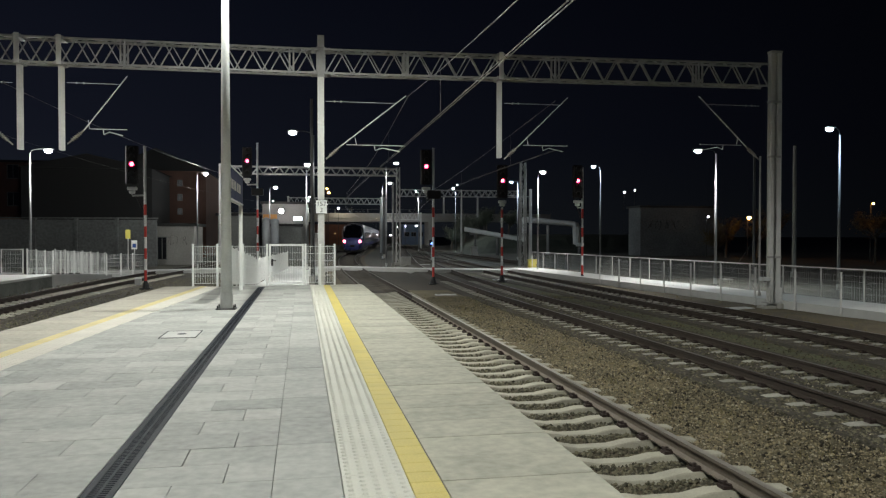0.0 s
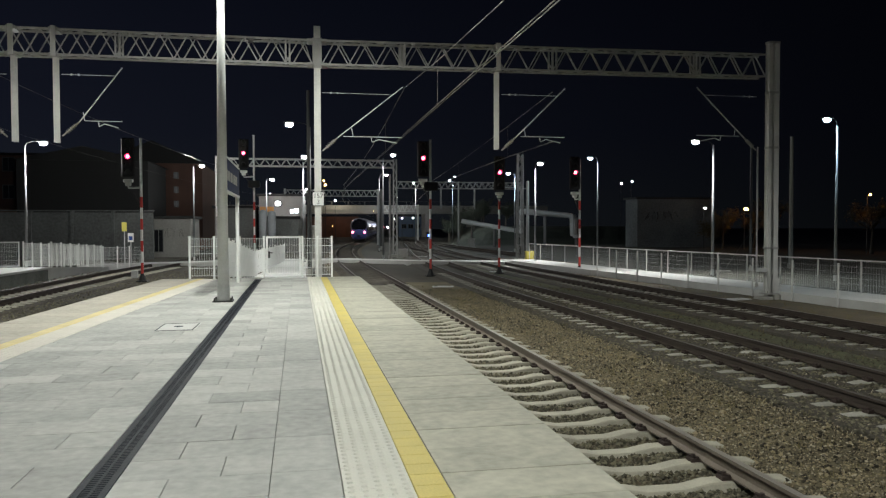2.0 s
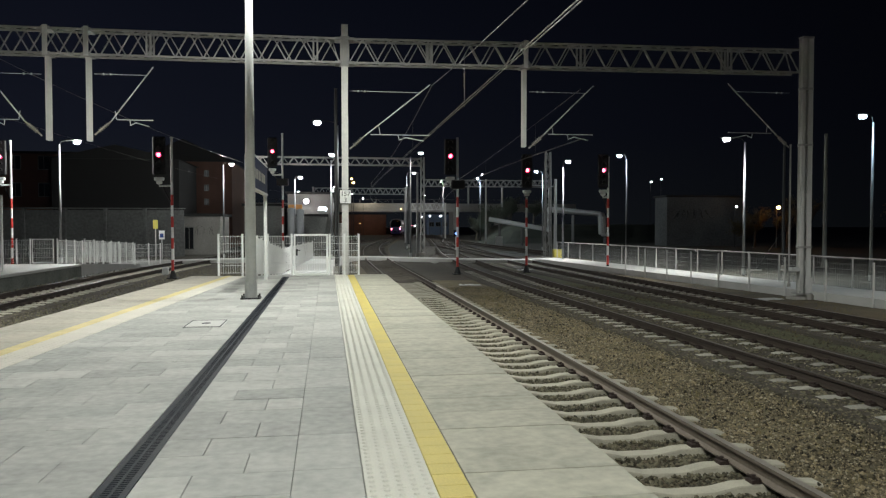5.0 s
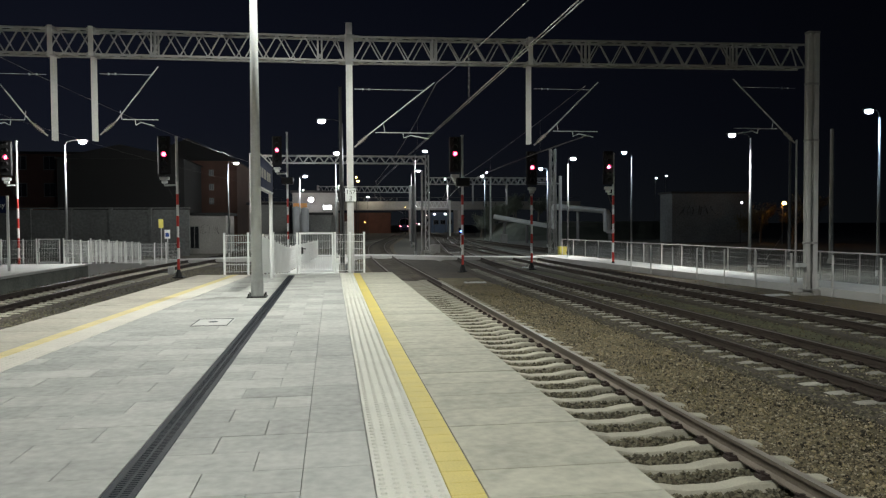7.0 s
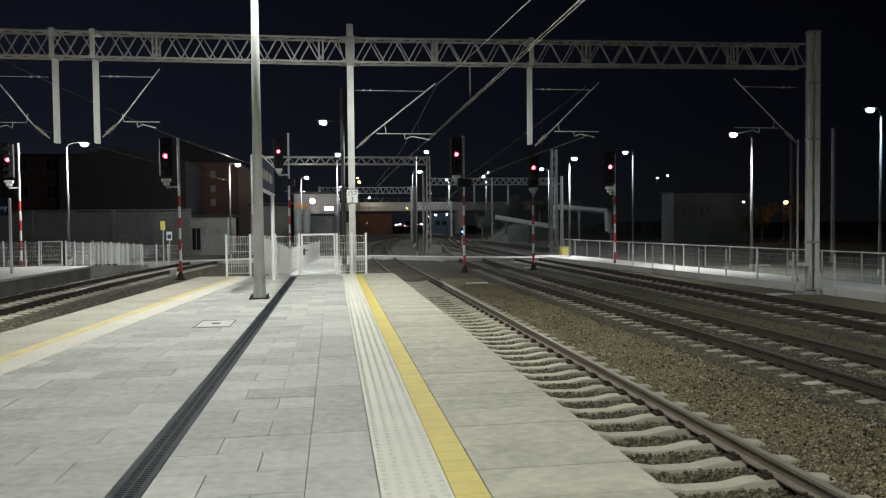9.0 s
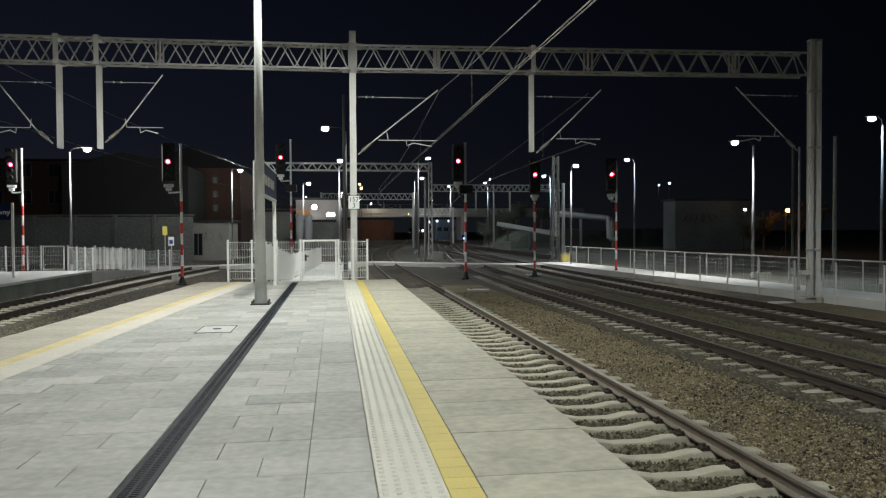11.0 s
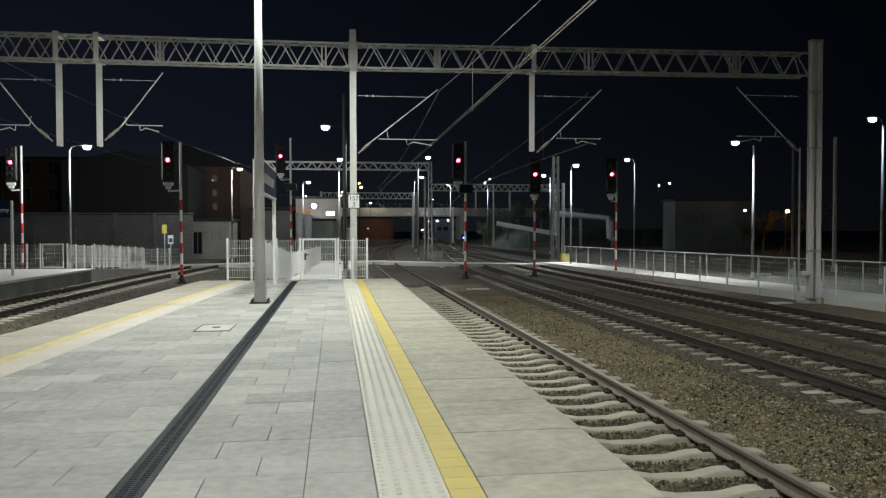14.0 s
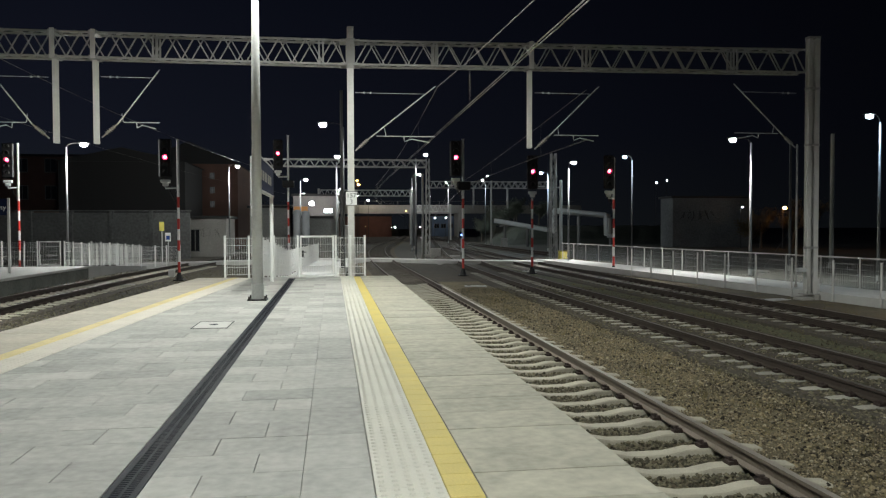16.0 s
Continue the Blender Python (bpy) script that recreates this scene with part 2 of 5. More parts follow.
def thing(name, label, category, at=(0, 0, 0), turn=0.0, group="", kind=""):
    ob = new(name)
    ob.location, ob.rotation_euler = at, (0, 0, radians(turn))
    return tagged(ob, label, category, group, kind)


def B():
    return bmesh.new()


def words(name, text, size, mat, parent, m, label=""):
    """Flat letters as a mesh part."""
    cu = bpy.data.curves.new(name, "FONT")
    cu.body, cu.size, cu.extrude, cu.align_x = text, size, 0.002, "CENTER"
    ob = bpy.data.objects.new(name, cu)
    scene.collection.objects.link(ob)
    bpy.context.view_layer.update()
    me = bpy.data.meshes.new_from_object(ob.evaluated_get(bpy.context.evaluated_depsgraph_get()))
    bpy.data.objects.remove(ob)
    me.materials.clear()
    me.materials.append(mat)
    out = new(name, me)
    out.parent, out.matrix_basis = parent, m
    return tagged(out, label) if label else out


# ---- ground ----
RAIL = -0.76        # top of the rails
BED = -0.97         # top of the ballast
rng = random.Random(5)


def ground():
    bm = B()
    box(bm, -900, 900, -300, 1500, -1.6, -1.06)
    return tagged(part("ground", bm, M["soil"]), "dark bare station ground with gravel and weeds", "ground", kind="structure")


ground()


# ---- tracks ----
def curve_x(x0, start, radius, angle):
    """Centre line that runs straight along y, bends to the right on an arc and runs straight on."""
    def f(s):
        if s <= start:
            return x0, s, 0.0
        a = min((s - start) / radius, angle)
        x, y = x0 + radius * (1 - math.cos(a)), start + radius * math.sin(a)
        rest = s - start - a * radius
        return x + rest * math.sin(a), y + rest * math.cos(a), a
    return f


T1 = curve_x(3.38, 45, 450, 0.12)
T2 = curve_x(8.17, 25, 340, 0.12)
T3 = curve_x(12.35, 36, 420, 0.14)


def T0(s):
    """The track on the far side of the island platform, in a wide bend."""
    a = max(0.0, s - 20) / 300
    return -10.05 + max(0, s - 20) ** 2 / 600, s, a


def offset(f, s, side, z):
    x, y, a = f(s)
    return Vector((x + side * math.cos(a), y - side * math.sin(a), z))


RAIL_PROFILE = [(-0.0375, 0), (0.0375, 0), (0.0375, -0.035), (0.009, -0.05), (0.009, -0.13), (0.07, -0.15), (0.07, -0.165),
                (-0.07, -0.165), (-0.07, -0.15), (-0.009, -0.13), (-0.009, -0.05), (-0.0375, -0.035)]


def sweep(f, side, s0, s1, step, profile, top):
    ss = np.arange(s0, s1 + 0.01, step)
    n = len(profile)
    vs, fs = [], []
    for s in ss:
        for px, pz in profile:
            vs.append(offset(f, s, side + px, top + pz))
    for i in range(len(ss) - 1):
        for j in range(n):
            k = (j + 1) % n
            fs.append((i * n + j, i * n + k, (i + 1) * n + k, (i + 1) * n + j))
    return vs, fs


def sleeper_mesh(mat):
    bm = B()
    xs = [-1.3, -1.05, -0.45, -0.2, 0.2, 0.45, 1.05, 1.3]
    hs = [-0.02, 0.0, 0.0, -0.045, -0.045, 0.0, 0.0, -0.02]
    rings = []
    for x, h in zip(xs, hs):
        rings.append([bm.verts.new((x, y, z)) for y, z in ((-0.15, -0.2), (-0.10, h - 0.015), (-0.085, h), (0.085, h), (0.10, h - 0.015), (0.15, -0.2))])
    for a, b in zip(rings, rings[1:]):
        for j in range(6):
            bm.faces.new((a[j], a[(j + 1) % 6], b[(j + 1) % 6], b[j]))
    bm.faces.new(rings[0][::-1])
    bm.faces.new(rings[-1])
    bmesh.ops.recalc_face_normals(bm, faces=bm.faces)
    return mesh_of(bm, "sleeper", M[mat])


SLEEPER = sleeper_mesh("sleeper")
DIM_SLEEPER = sleeper_mesh("sleeper_dim")
DARK_SLEEPER = sleeper_mesh("sleeper_dark")


def clips_mesh():
    bm = B()
    for s in (-0.7525, 0.7525):
        for k in (-1, 1):
            x = s + k * 0.115
            box(bm, x - 0.05, x + 0.05, -0.06, 0.06, 0.0, 0.035)
            rod(bm, (x - 0.02 * k, -0.07, 0.05), (x + 0.02 * k, 0.07, 0.05), 0.016, n=6)
            rod(bm, (x, 0, 0.03), (x, 0, 0.075), 0.022, n=6)
    return mesh_of(bm, "rail_clips", M["clip"])


CLIPS = clips_mesh()


def ballast_bed(name, f, s0, s1, label, mat="ballast", lift=0.0):
    vs, fs = [], []
    prof = [(-2.3, -0.25), (-1.6, 0.02), (-0.6, 0.005), (0.6, 0.005), (1.6, 0.02), (2.3, -0.25)]
    ss = np.arange(s0, s1 + 0.01, 4.0)
    for s in ss:
        for px, pz in prof:
            vs.append(offset(f, s, px, BED - 0.06 + lift + pz))
    n = len(prof)
    for i in range(len(ss) - 1):
        for j in range(n - 1):
            fs.append((i * n + j, i * n + j + 1, (i + 1) * n + j + 1, (i + 1) * n + j))
    me = bpy.data.meshes.new(name)
    me.from_pydata(vs, [], fs)
    me.materials.append(M[mat])
    ob = new(name, me)
    return tagged(ob, label, "ballast", kind="structure")


def track(f, s0, s1, near0, near1, label, rail_label, mesh=SLEEPER, worn=False, dark_from=33):
    tk = thing("railway_track", label, "railway track", group="tracks of the station", kind="structure")
    for side in (-0.7525, 0.7525):
        vs, fs = sweep(f, side, s0, s1, 1.5, RAIL_PROFILE, RAIL)
        me = bpy.data.meshes.new("rail")
        me.from_pydata(vs, [], fs)
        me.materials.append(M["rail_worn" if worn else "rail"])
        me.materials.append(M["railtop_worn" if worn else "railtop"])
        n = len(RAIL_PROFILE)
        # past s = 28 the bright rail switches to the darker, duller rail colours
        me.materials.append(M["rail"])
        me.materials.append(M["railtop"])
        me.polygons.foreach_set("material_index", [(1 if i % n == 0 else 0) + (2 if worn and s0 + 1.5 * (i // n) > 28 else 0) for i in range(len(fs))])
        ob = new("rail", me)
        ob.parent = tk
        tagged(ob, rail_label)
    s = s0
    far = B()
    while s < s1:
        x, y, a = f(s)
        if near0 <= s <= near1:
            jit = rng.uniform(-0.02, 0.02)
            # sleepers farther along take the darker colour
            piece("sleeper", mesh if s < dark_from else DARK_SLEEPER, tk, x, y + jit, RAIL - 0.175, -a + rng.uniform(-0.01, 0.01))
            if s < 32:
                piece("rail_clips", CLIPS, tk, x, y + jit, RAIL - 0.175, -a)
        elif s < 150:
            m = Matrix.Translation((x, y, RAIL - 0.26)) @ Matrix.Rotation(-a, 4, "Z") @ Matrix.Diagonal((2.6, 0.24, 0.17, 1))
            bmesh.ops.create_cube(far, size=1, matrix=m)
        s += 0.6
    ob = part("sleepers", far, M["sleeper_dark"], tk)
    tagged(ob, kind="stuff")
    return tk


track(T1, -24, 520, -9, 64, "straight track with pale concrete sleepers beside the platform", "worn rail with a bright running surface", SLEEPER, True)
track(T2, -22, 420, 5, 64, "straight track on concrete sleepers in brown gravel", "rusty rail with a worn head", DIM_SLEEPER, False, 40)
track(T3, -18, 420, 10, 70, "straight rusty track with concrete sleepers beside the walkway", "rusty rail with a worn head", DIM_SLEEPER, False, 50)
track(T0, -18, 120, 14, 60, "curving track with concrete sleepers between two platforms", "rusty rail with a worn head", SLEEPER, False, 50)
T4 = curve_x(18.6, 75, 600, 0.03)


def T5(s):
    """Crossover from the outer track to the middle one, an easy S."""
    u = min(1.0, max(0.0, (s - 54) / 34))
    w = u * u * (3 - 2 * u)
    x = T3(54)[0] + (T2(88)[0] - T3(54)[0]) * w
    return x, s, math.atan((T2(88)[0] - T3(54)[0]) * 6 * u * (1 - u) / 34)


track(T4, 62, 260, 62, 62, "rusty siding with dark sleepers past the walkway end", "rusty rail with a worn head", DIM_SLEEPER)
track(T5, 56, 88, 56, 56, "rusty crossover between two tracks beyond the foot crossing", "rusty rail with a worn head", DIM_SLEEPER)
ballast_bed("ballast_bed", T4, 60, 260, "dark brown ballast under a siding", "dim_ballast", 0.05)
ballast_bed("ballast_bed", T1, -24, 520, "grey brown crushed stone ballast under a track")
ballast_bed("ballast_bed", T2, -24, 420, "brown crushed stone ballast under a track", "dim_ballast", 0.066)
ballast_bed("ballast_bed", T3, -24, 420, "dark brown ballast under a track", "dim_ballast", 0.07)
ballast_bed("ballast_bed", T0, -24, 120, "dark brown ballast under a track", "dim_ballast", 0.045)


def cess(name, x0, x1, y0, y1, z, label, mat="dim_ballast", rise=0.0):
    """Uneven gravel between the tracks."""
    nx, ny = max(2, int((x1 - x0) / 0.25)), int((y1 - y0) / 0.5)
    vs, fs = [], []
    for j in range(ny + 1):
        for i in range(nx + 1):
            x, y = x0 + (x1 - x0) * i / nx, y0 + (y1 - y0) * j / ny
            h = 0.018 * noise.noise((x * 0.7, y * 0.5, 3)) + 0.012 * noise.noise((x * 3, y * 3, 1))
            h += rise * min(1.0, max(0.0, (x - x0 - 0.3) / 1.5))
            vs.append((x, y, z + h))
    for j in range(ny):
        for i in range(nx):
            k = j * (nx + 1) + i
            fs.append((k, k + 1, k + nx + 2, k + nx + 1))
    me = bpy.data.meshes.new(name)
    me.from_pydata(vs, [], fs)
    me.materials.append(M[mat])
    return tagged(new(name, me), label, "gravel", kind="structure")


cess("gravel_strip", 4.4, 7.0, 34, 58, -0.985, "dark gravel between tracks near the foot crossing")
cess("gravel_strip", 4.4, 7.0, -24, 34, -0.98, "sandy brown gravel strip with dry weeds between tracks", "sand")
cess("gravel_strip", 9.2, 11.3, -24, 58, -0.98, "mossy dark gravel strip between tracks", "moss")
cess("gravel_strip", 13.4, 18.6, -20, 60, -1.0, "dark sandy verge beside the outer track", "ballast", 0.05)
cess("gravel_strip", 18.6, 34, -20, 60, -0.93, "dark bare ground behind the walkway railing", "soil")
cess("gravel_strip", -8.9, -2.0, -20, 58, -1.0, "dark gravel beside the platform")


def stones(name, regions, label, mat="stone"):
    """Loose crushed stones, jittered octahedra in one mesh."""
    r = np.random.RandomState(3)
    base = np.array([(1, 0, 0), (-1, 0, 0), (0, 1, 0), (0, -1, 0), (0, 0, 1), (0, 0, -1)], float)
    tri = np.array([(0, 2, 4), (2, 1, 4), (1, 3, 4), (3, 0, 4), (2, 0, 5), (1, 2, 5), (3, 1, 5), (0, 3, 5)])
    V, T = [], []
    k = 0
    for x0, x1, y0, y1, z, count, size, gap in regions:
        for _ in range(count):
            u = r.rand()
            y = y0 + (y1 - y0) * u ** 1.6
            x = x0 + (x1 - x0) * r.rand()
            s = size * (0.5 + r.rand())
            # sleepers lie clear of stones
            if gap is not None and abs(x - gap[0]) < 1.3 and abs((y - gap[1] + 0.3) % 0.6 - 0.3) < 0.115:
                continue
            a = r.rand() * 6.28
            rot = np.array([[math.cos(a), -math.sin(a), 0], [math.sin(a), math.cos(a), 0], [0, 0, 1]])
            v = (base * (1 + 0.5 * (r.rand(6, 1) - 0.5)) + 0.25 * (r.rand(6, 3) - 0.5)) * s * np.array([1, 0.8, 0.65])
            V.append(v @ rot.T + (x, y, z + s * 0.15))
            T.append(tri + k)
            k += 6
    V, T = np.concatenate(V), np.concatenate(T)
    me = bpy.data.meshes.new(name)
    me.from_pydata(V.tolist(), [], T.tolist())
    me.materials.append(M[mat])
    return tagged(new(name, me), label, "crushed stone", kind="stuff")


stones("ballast_stones", [
    (1.9, 4.9, 3.5, 26, -1.0, 36000, 0.025, (3.38, 0)),
    (-12.0, -8.4, 15, 46, -0.975, 9000, 0.026, (-10.05, 0)),
    (-8.6, -4.0, 20, 46, -0.99, 7000, 0.028, None),
    (6.5, 9.6, 7, 30, -0.957, 14000, 0.03, (8.17, 2)),
    (9.4, 12, 10, 30, -0.97, 3500, 0.022, None),
    (10.8, 13.9, 13, 34, -0.957, 6000, 0.03, (12.35, 6))], "loose grey and brown and grey crushed stones along the tracks")
stones("pale_pebbles", [(4.5, 6.9, 4.5, 28, -0.966, 7000, 0.011, None), (4.6, 6.8, 4.5, 24, -0.966, 900, 0.02, None),
                        (6.6, 9.7, 6.5, 24, -0.952, 1500, 0.014, None)],
       "scattered pale pebbles and chips between two tracks", "pebble")
stones("gravel_grit", [(4.5, 6.9, 4.5, 30, -0.968, 36000, 0.0115, None), (4.6, 6.8, 4.5, 26, -0.968, 2500, 0.026, None)],
       "fine sandy grit and pebbles between two tracks", "grit")


def weeds():
    """Dry grass blades in small tufts."""
    r = random.Random(12)
    V, F = [], []
    for _ in range(260):
        x, y = r.choice((r.uniform(4.8, 6.6), r.uniform(14.2, 15.6), r.uniform(9.6, 11.4))), 5 + 26 * r.random() ** 1.3
        for _ in range(12):
            a, h = r.uniform(0, 6.28), r.uniform(0.04, 0.14)
            px, py = x + r.gauss(0, 0.05), y + r.gauss(0, 0.05)
            k = len(V)
            w = 0.004
            V += [(px - w, py, -1.0), (px + w, py, -1.0), (px + h * 0.6 * math.cos(a), py + h * 0.6 * math.sin(a), -0.97 + h)]
            F.append((k, k + 1, k + 2))
    me = bpy.data.meshes.new("weeds")
    me.from_pydata(V, [], F)
    me.materials.append(M["weed"])
    return tagged(new("weeds", me), "sparse dry grass tufts in the gravel", "weeds", kind="stuff")


weeds()


# ---- island platform ----
def left_edge(y):
    return -5.0 + 0.066 * (y - 8)


EDGE = 1.84         # straight edge of the island platform
END = 23.35         # its far end


def platform():
    pf = thing("platform", "grey paved island platform with cream tactile strips and yellow lines", "platform", kind="structure")
    bm = B()
    ys = [-25, 0, 8, 16, END]
    top = [[bm.verts.new((left_edge(y) + 0.02, y, -0.035)), bm.verts.new((EDGE - 0.02, y, -0.035))] for y in ys]
    low = [[bm.verts.new((left_edge(y) + 0.10, y, -1.15)), bm.verts.new((EDGE - 0.10, y, -1.15))] for y in ys]
    for i in range(len(ys) - 1):
        bm.faces.new((top[i][0], top[i][1], top[i + 1][1], top[i + 1][0]))
        bm.faces.new((low[i][0], top[i][0], top[i + 1][0], low[i + 1][0]))
        bm.faces.new((low[i + 1][1], top[i + 1][1], top[i][1], low[i][1]))
    bm.faces.new((low[-1][0], top[-1][0], top[-1][1], low[-1][1]))
    bm.faces.new((low[0][1], top[0][1], top[0][0], low[0][0]))
    bmesh.ops.recalc_face_normals(bm, faces=bm.faces)
    part("platform_core", bm, M["joint"], pf, "dark joint bed over a concrete retaining wall")

    def slab_mesh(name, w, d, h, mat, gap=0.0045):
        b = B()
        box(b, gap / 2, w - gap / 2, gap / 2, d - gap / 2, -h, 0, 0.0022)
        return mesh_of(b, name, mat)
    sl = slab_mesh("paving_slab", 0.74, 0.4, 0.06, M["paving"])
    half = slab_mesh("paving_slab", 0.37, 0.4, 0.06, M["paving"])
    wide = slab_mesh("paving_slab", 0.6, 0.4, 0.06, M["paving"])
    narrow = slab_mesh("paving_slab", 0.3, 0.4, 0.06, M["paving"])
    small = slab_mesh("paving_slab", 0.416, 0.8, 0.06, M["paving"])
    y, k = 3.1, 0
    while y + 0.4 <= END:
        near = left_edge(y) + 1.62
        # left of the drain, laid in half bond and cut along the tactile strip
        x = -1.28 - 0.74 * (1 if k % 2 else 0.5)
        z = rng.uniform(-0.0015, 0.0015)
        if k % 2 == 0:
            piece("paving_slab", half, pf, x, y, z)
        else:
            piece("paving_slab", sl, pf, x, y, z)
        while x - 0.74 > near:
            x -= 0.74
            piece("paving_slab", sl, pf, x, y, rng.uniform(-0.0015, 0.0015))
        if x - near > 0.03:
            w = x - near
            b = B()
            box(b, 0.004, w - 0.004, 0.004, 0.396, -0.06, 0)
            piece("paving_slab", mesh_of(b, "paving_slab", M["paving"]), pf, near, y, 0)
        # between the drain and the tactile strip
        long_first = k % 2 == 0
        piece("paving_slab", wide if long_first else narrow, pf, -1.083, y, rng.uniform(-0.0015, 0.0015))
        piece("paving_slab", narrow if long_first else wide, pf, -1.083 + (0.6 if long_first else 0.3), y, rng.uniform(-0.0015, 0.0015))
        if k % 2 == 0 and y + 0.8 <= END:
            piece("paving_slab", small, pf, -0.1845, y, rng.uniform(-0.001, 0.001))
        y += 0.4
        k += 1
    # tactile tiles with domes, straight side
    def tactile_mesh(mat="tactile", rise=0.010):
        b = B()
        box(b, 0.002, 0.398, 0.0025, 0.3975, -0.05, 0.0)
        for i in range(5):
            for j in range(5):
                bmesh.ops.create_cone(b, cap_ends=True, segments=8, radius1=0.021, radius2=0.012, depth=rise,
                                      matrix=Matrix.Translation((0.04 + 0.08 * i, 0.04 + 0.08 * j, rise / 2)))
        return mesh_of(b, "tactile_tile", M[mat])
    tm = tactile_mesh()
    # same tile with flatter domes, so their shading stays faint on the slanting side
    tm_slant = tactile_mesh("tactile_slant", 0.0045)
    y = 3.1
    while y < END - 0.2:
        piece("tactile_tile", tm, pf, 0.235, y, 0.001)
        y += 0.4
    ym = slab_mesh("yellow_tile", 0.2, 0.2, 0.05, M["yellow"], 0.006)
    y = 3.1
    while y < END - 0.1:
        piece("yellow_tile", ym, pf, 0.637, y, rng.uniform(0, 0.001))
        y += 0.2
    em = slab_mesh("edge_slab", 1.0, 0.5, 0.12, M["edge"], 0.010)
    y = 3.0
    while y < END - 0.3:
        piece("edge_slab", em, pf, 0.838, y, rng.uniform(-0.002, 0.002), rng.uniform(-0.002, 0.002))
        y += 0.5
    # the slanting side: edge slabs, yellow line, tactile strip
    turn = -math.atan(0.066)
    em_worn = slab_mesh("edge_slab", 1.0, 0.5, 0.12, M["edge_worn"], 0.005)
    ym_worn = slab_mesh("yellow_tile", 0.2, 0.2, 0.05, M["yellow_worn"], 0.004)
    y = 6.0
    while y < END - 0.1:
        piece("edge_slab", em_worn, pf, left_edge(y), y, rng.uniform(-0.002, 0.002), turn)
        y += 0.5 / math.sqrt(1 + 0.066 ** 2)
    y = 6.0
    while y < END - 0.1:
        piece("yellow_tile", ym_worn, pf, left_edge(y) + 1.0, y, rng.uniform(0, 0.001), turn)
        y += 0.2
    y = 6.0
    while y < END - 0.2:
        piece("tactile_tile", tm_slant, pf, left_edge(y) + 1.205, y, 0.001, turn)
        y += 0.4
    # slot drain
    b = B()
    box(b, -1.275, -1.235, 3, END - 0.6, -0.05, 0.0)
    box(b, -1.125, -1.085, 3, END - 0.6, -0.05, 0.0)
    box(b, -1.24, -1.12, 3, END - 0.6, -0.05, -0.018)
    part("drain_channel", b, M["drain"], pf, "dark iron slot drain")
    b = B()
    y = 3.0
    while y < END - 0.6:
        box(b, -1.24, -1.12, y, y + 0.018, -0.02, -0.003)
        y += 0.036
    box(b, -1.190, -1.175, 3, END - 0.6, -0.02, -0.002)
    tagged(part("drain_bars", b, M["drain"], pf), kind="stuff")
    # the stretch behind the viewer
    b = B()
    box(b, -3.3, 0.23, -25, 3.0, -0.034, -0.002)
    part("paving_field", b, M["paving"], pf)
    for name, x0, x1, m, up in (("tactile_strip", 0.235, 0.635, "tactile", 0), ("yellow_line", 0.64, 0.835, "yellow", 0), ("edge_strip", 0.84, EDGE, "edge", 0), ("drain_strip", -1.28, -1.085, "drain", 0.003)):
        b = B()
        box(b, x0, x1, -25, 3.0 if m != "tactile" else 3.09, -0.034, -0.001 + up)
        part(name, b, M[m], pf)
    for name, d0, d1, m in (("edge_strip", 0.0, 1.0, "edge_worn"), ("yellow_line", 1.0, 1.2, "yellow_worn"), ("tactile_strip", 1.2, 1.61, "tactile_slant")):
        b = B()
        vs = [b.verts.new((left_edge(y) + d, y, z)) for z in (0.001, -0.033) for y, d in ((-25, d0), (-25, d1), (6.0, d1), (6.0, d0))]
        for f in ((0, 1, 2, 3), (7, 6, 5, 4), (0, 4, 5, 1), (1, 5, 6, 2), (2, 6, 7, 3), (3, 7, 4, 0)):
            b.faces.new([vs[i] for i in f])
        bmesh.ops.recalc_face_normals(b, faces=b.faces)
        part(name, b, M[m], pf)
    # inspection cover
    b = B()
    box(b, -2.09, -1.53, 11.55, 12.43, -0.03, 0.004)
    box(b, -2.05, -1.57, 11.62, 12.36, 0, 0.009)
    cover = part("inspection_cover", b, M["path"], pf, "concrete-filled inspection cover with an iron rim")
    b = B()
    for x in (-2.075, -1.555):
        box(b, x - 0.008, x + 0.008, 11.56, 12.42, 0, 0.0075)
    for y in (11.575, 12.405):
        box(b, -2.083, -1.547, y - 0.006, y + 0.006, 0, 0.0075)
    rod(b, (-1.81, 12.0, 0), (-1.81, 12.0, 0.012), 0.07, n=12)
    part("iron_rim", b, M["drain"], cover)
    return pf


def slope(name, stations, mat, label, thick=0.25, cat="walkway"):
    """A paved strip through stations (x0, x1, y, z)."""
    bm = B()
    rows = []
    for x0, x1, y, z in stations:
        rows.append([bm.verts.new(p) for p in ((x0, y, z), (x1, y, z), (x1, y, z - thick), (x0, y, z - thick))])
    for a, b in zip(rows, rows[1:]):
        for j in range(4):
            bm.faces.new((a[j], a[(j + 1) % 4], b[(j + 1) % 4], b[j]))
    bm.faces.new(rows[0][::-1])
    bm.faces.new(rows[-1])
    bmesh.ops.recalc_face_normals(bm, faces=bm.faces)
    return tagged(part(name, bm, M[mat]), label, cat, kind="structure")


slope("ramp", [(-2.1, 0.35, END + 0.01, -0.004), (-2.05, 0.35, 36, -0.76), (-1.7, 0.8, 44, -0.78), (-1.0, 1.6, 53.5, -0.78)], "path",
      "pale concrete ramp sloping down from the platform end", 0.5, "ramp")


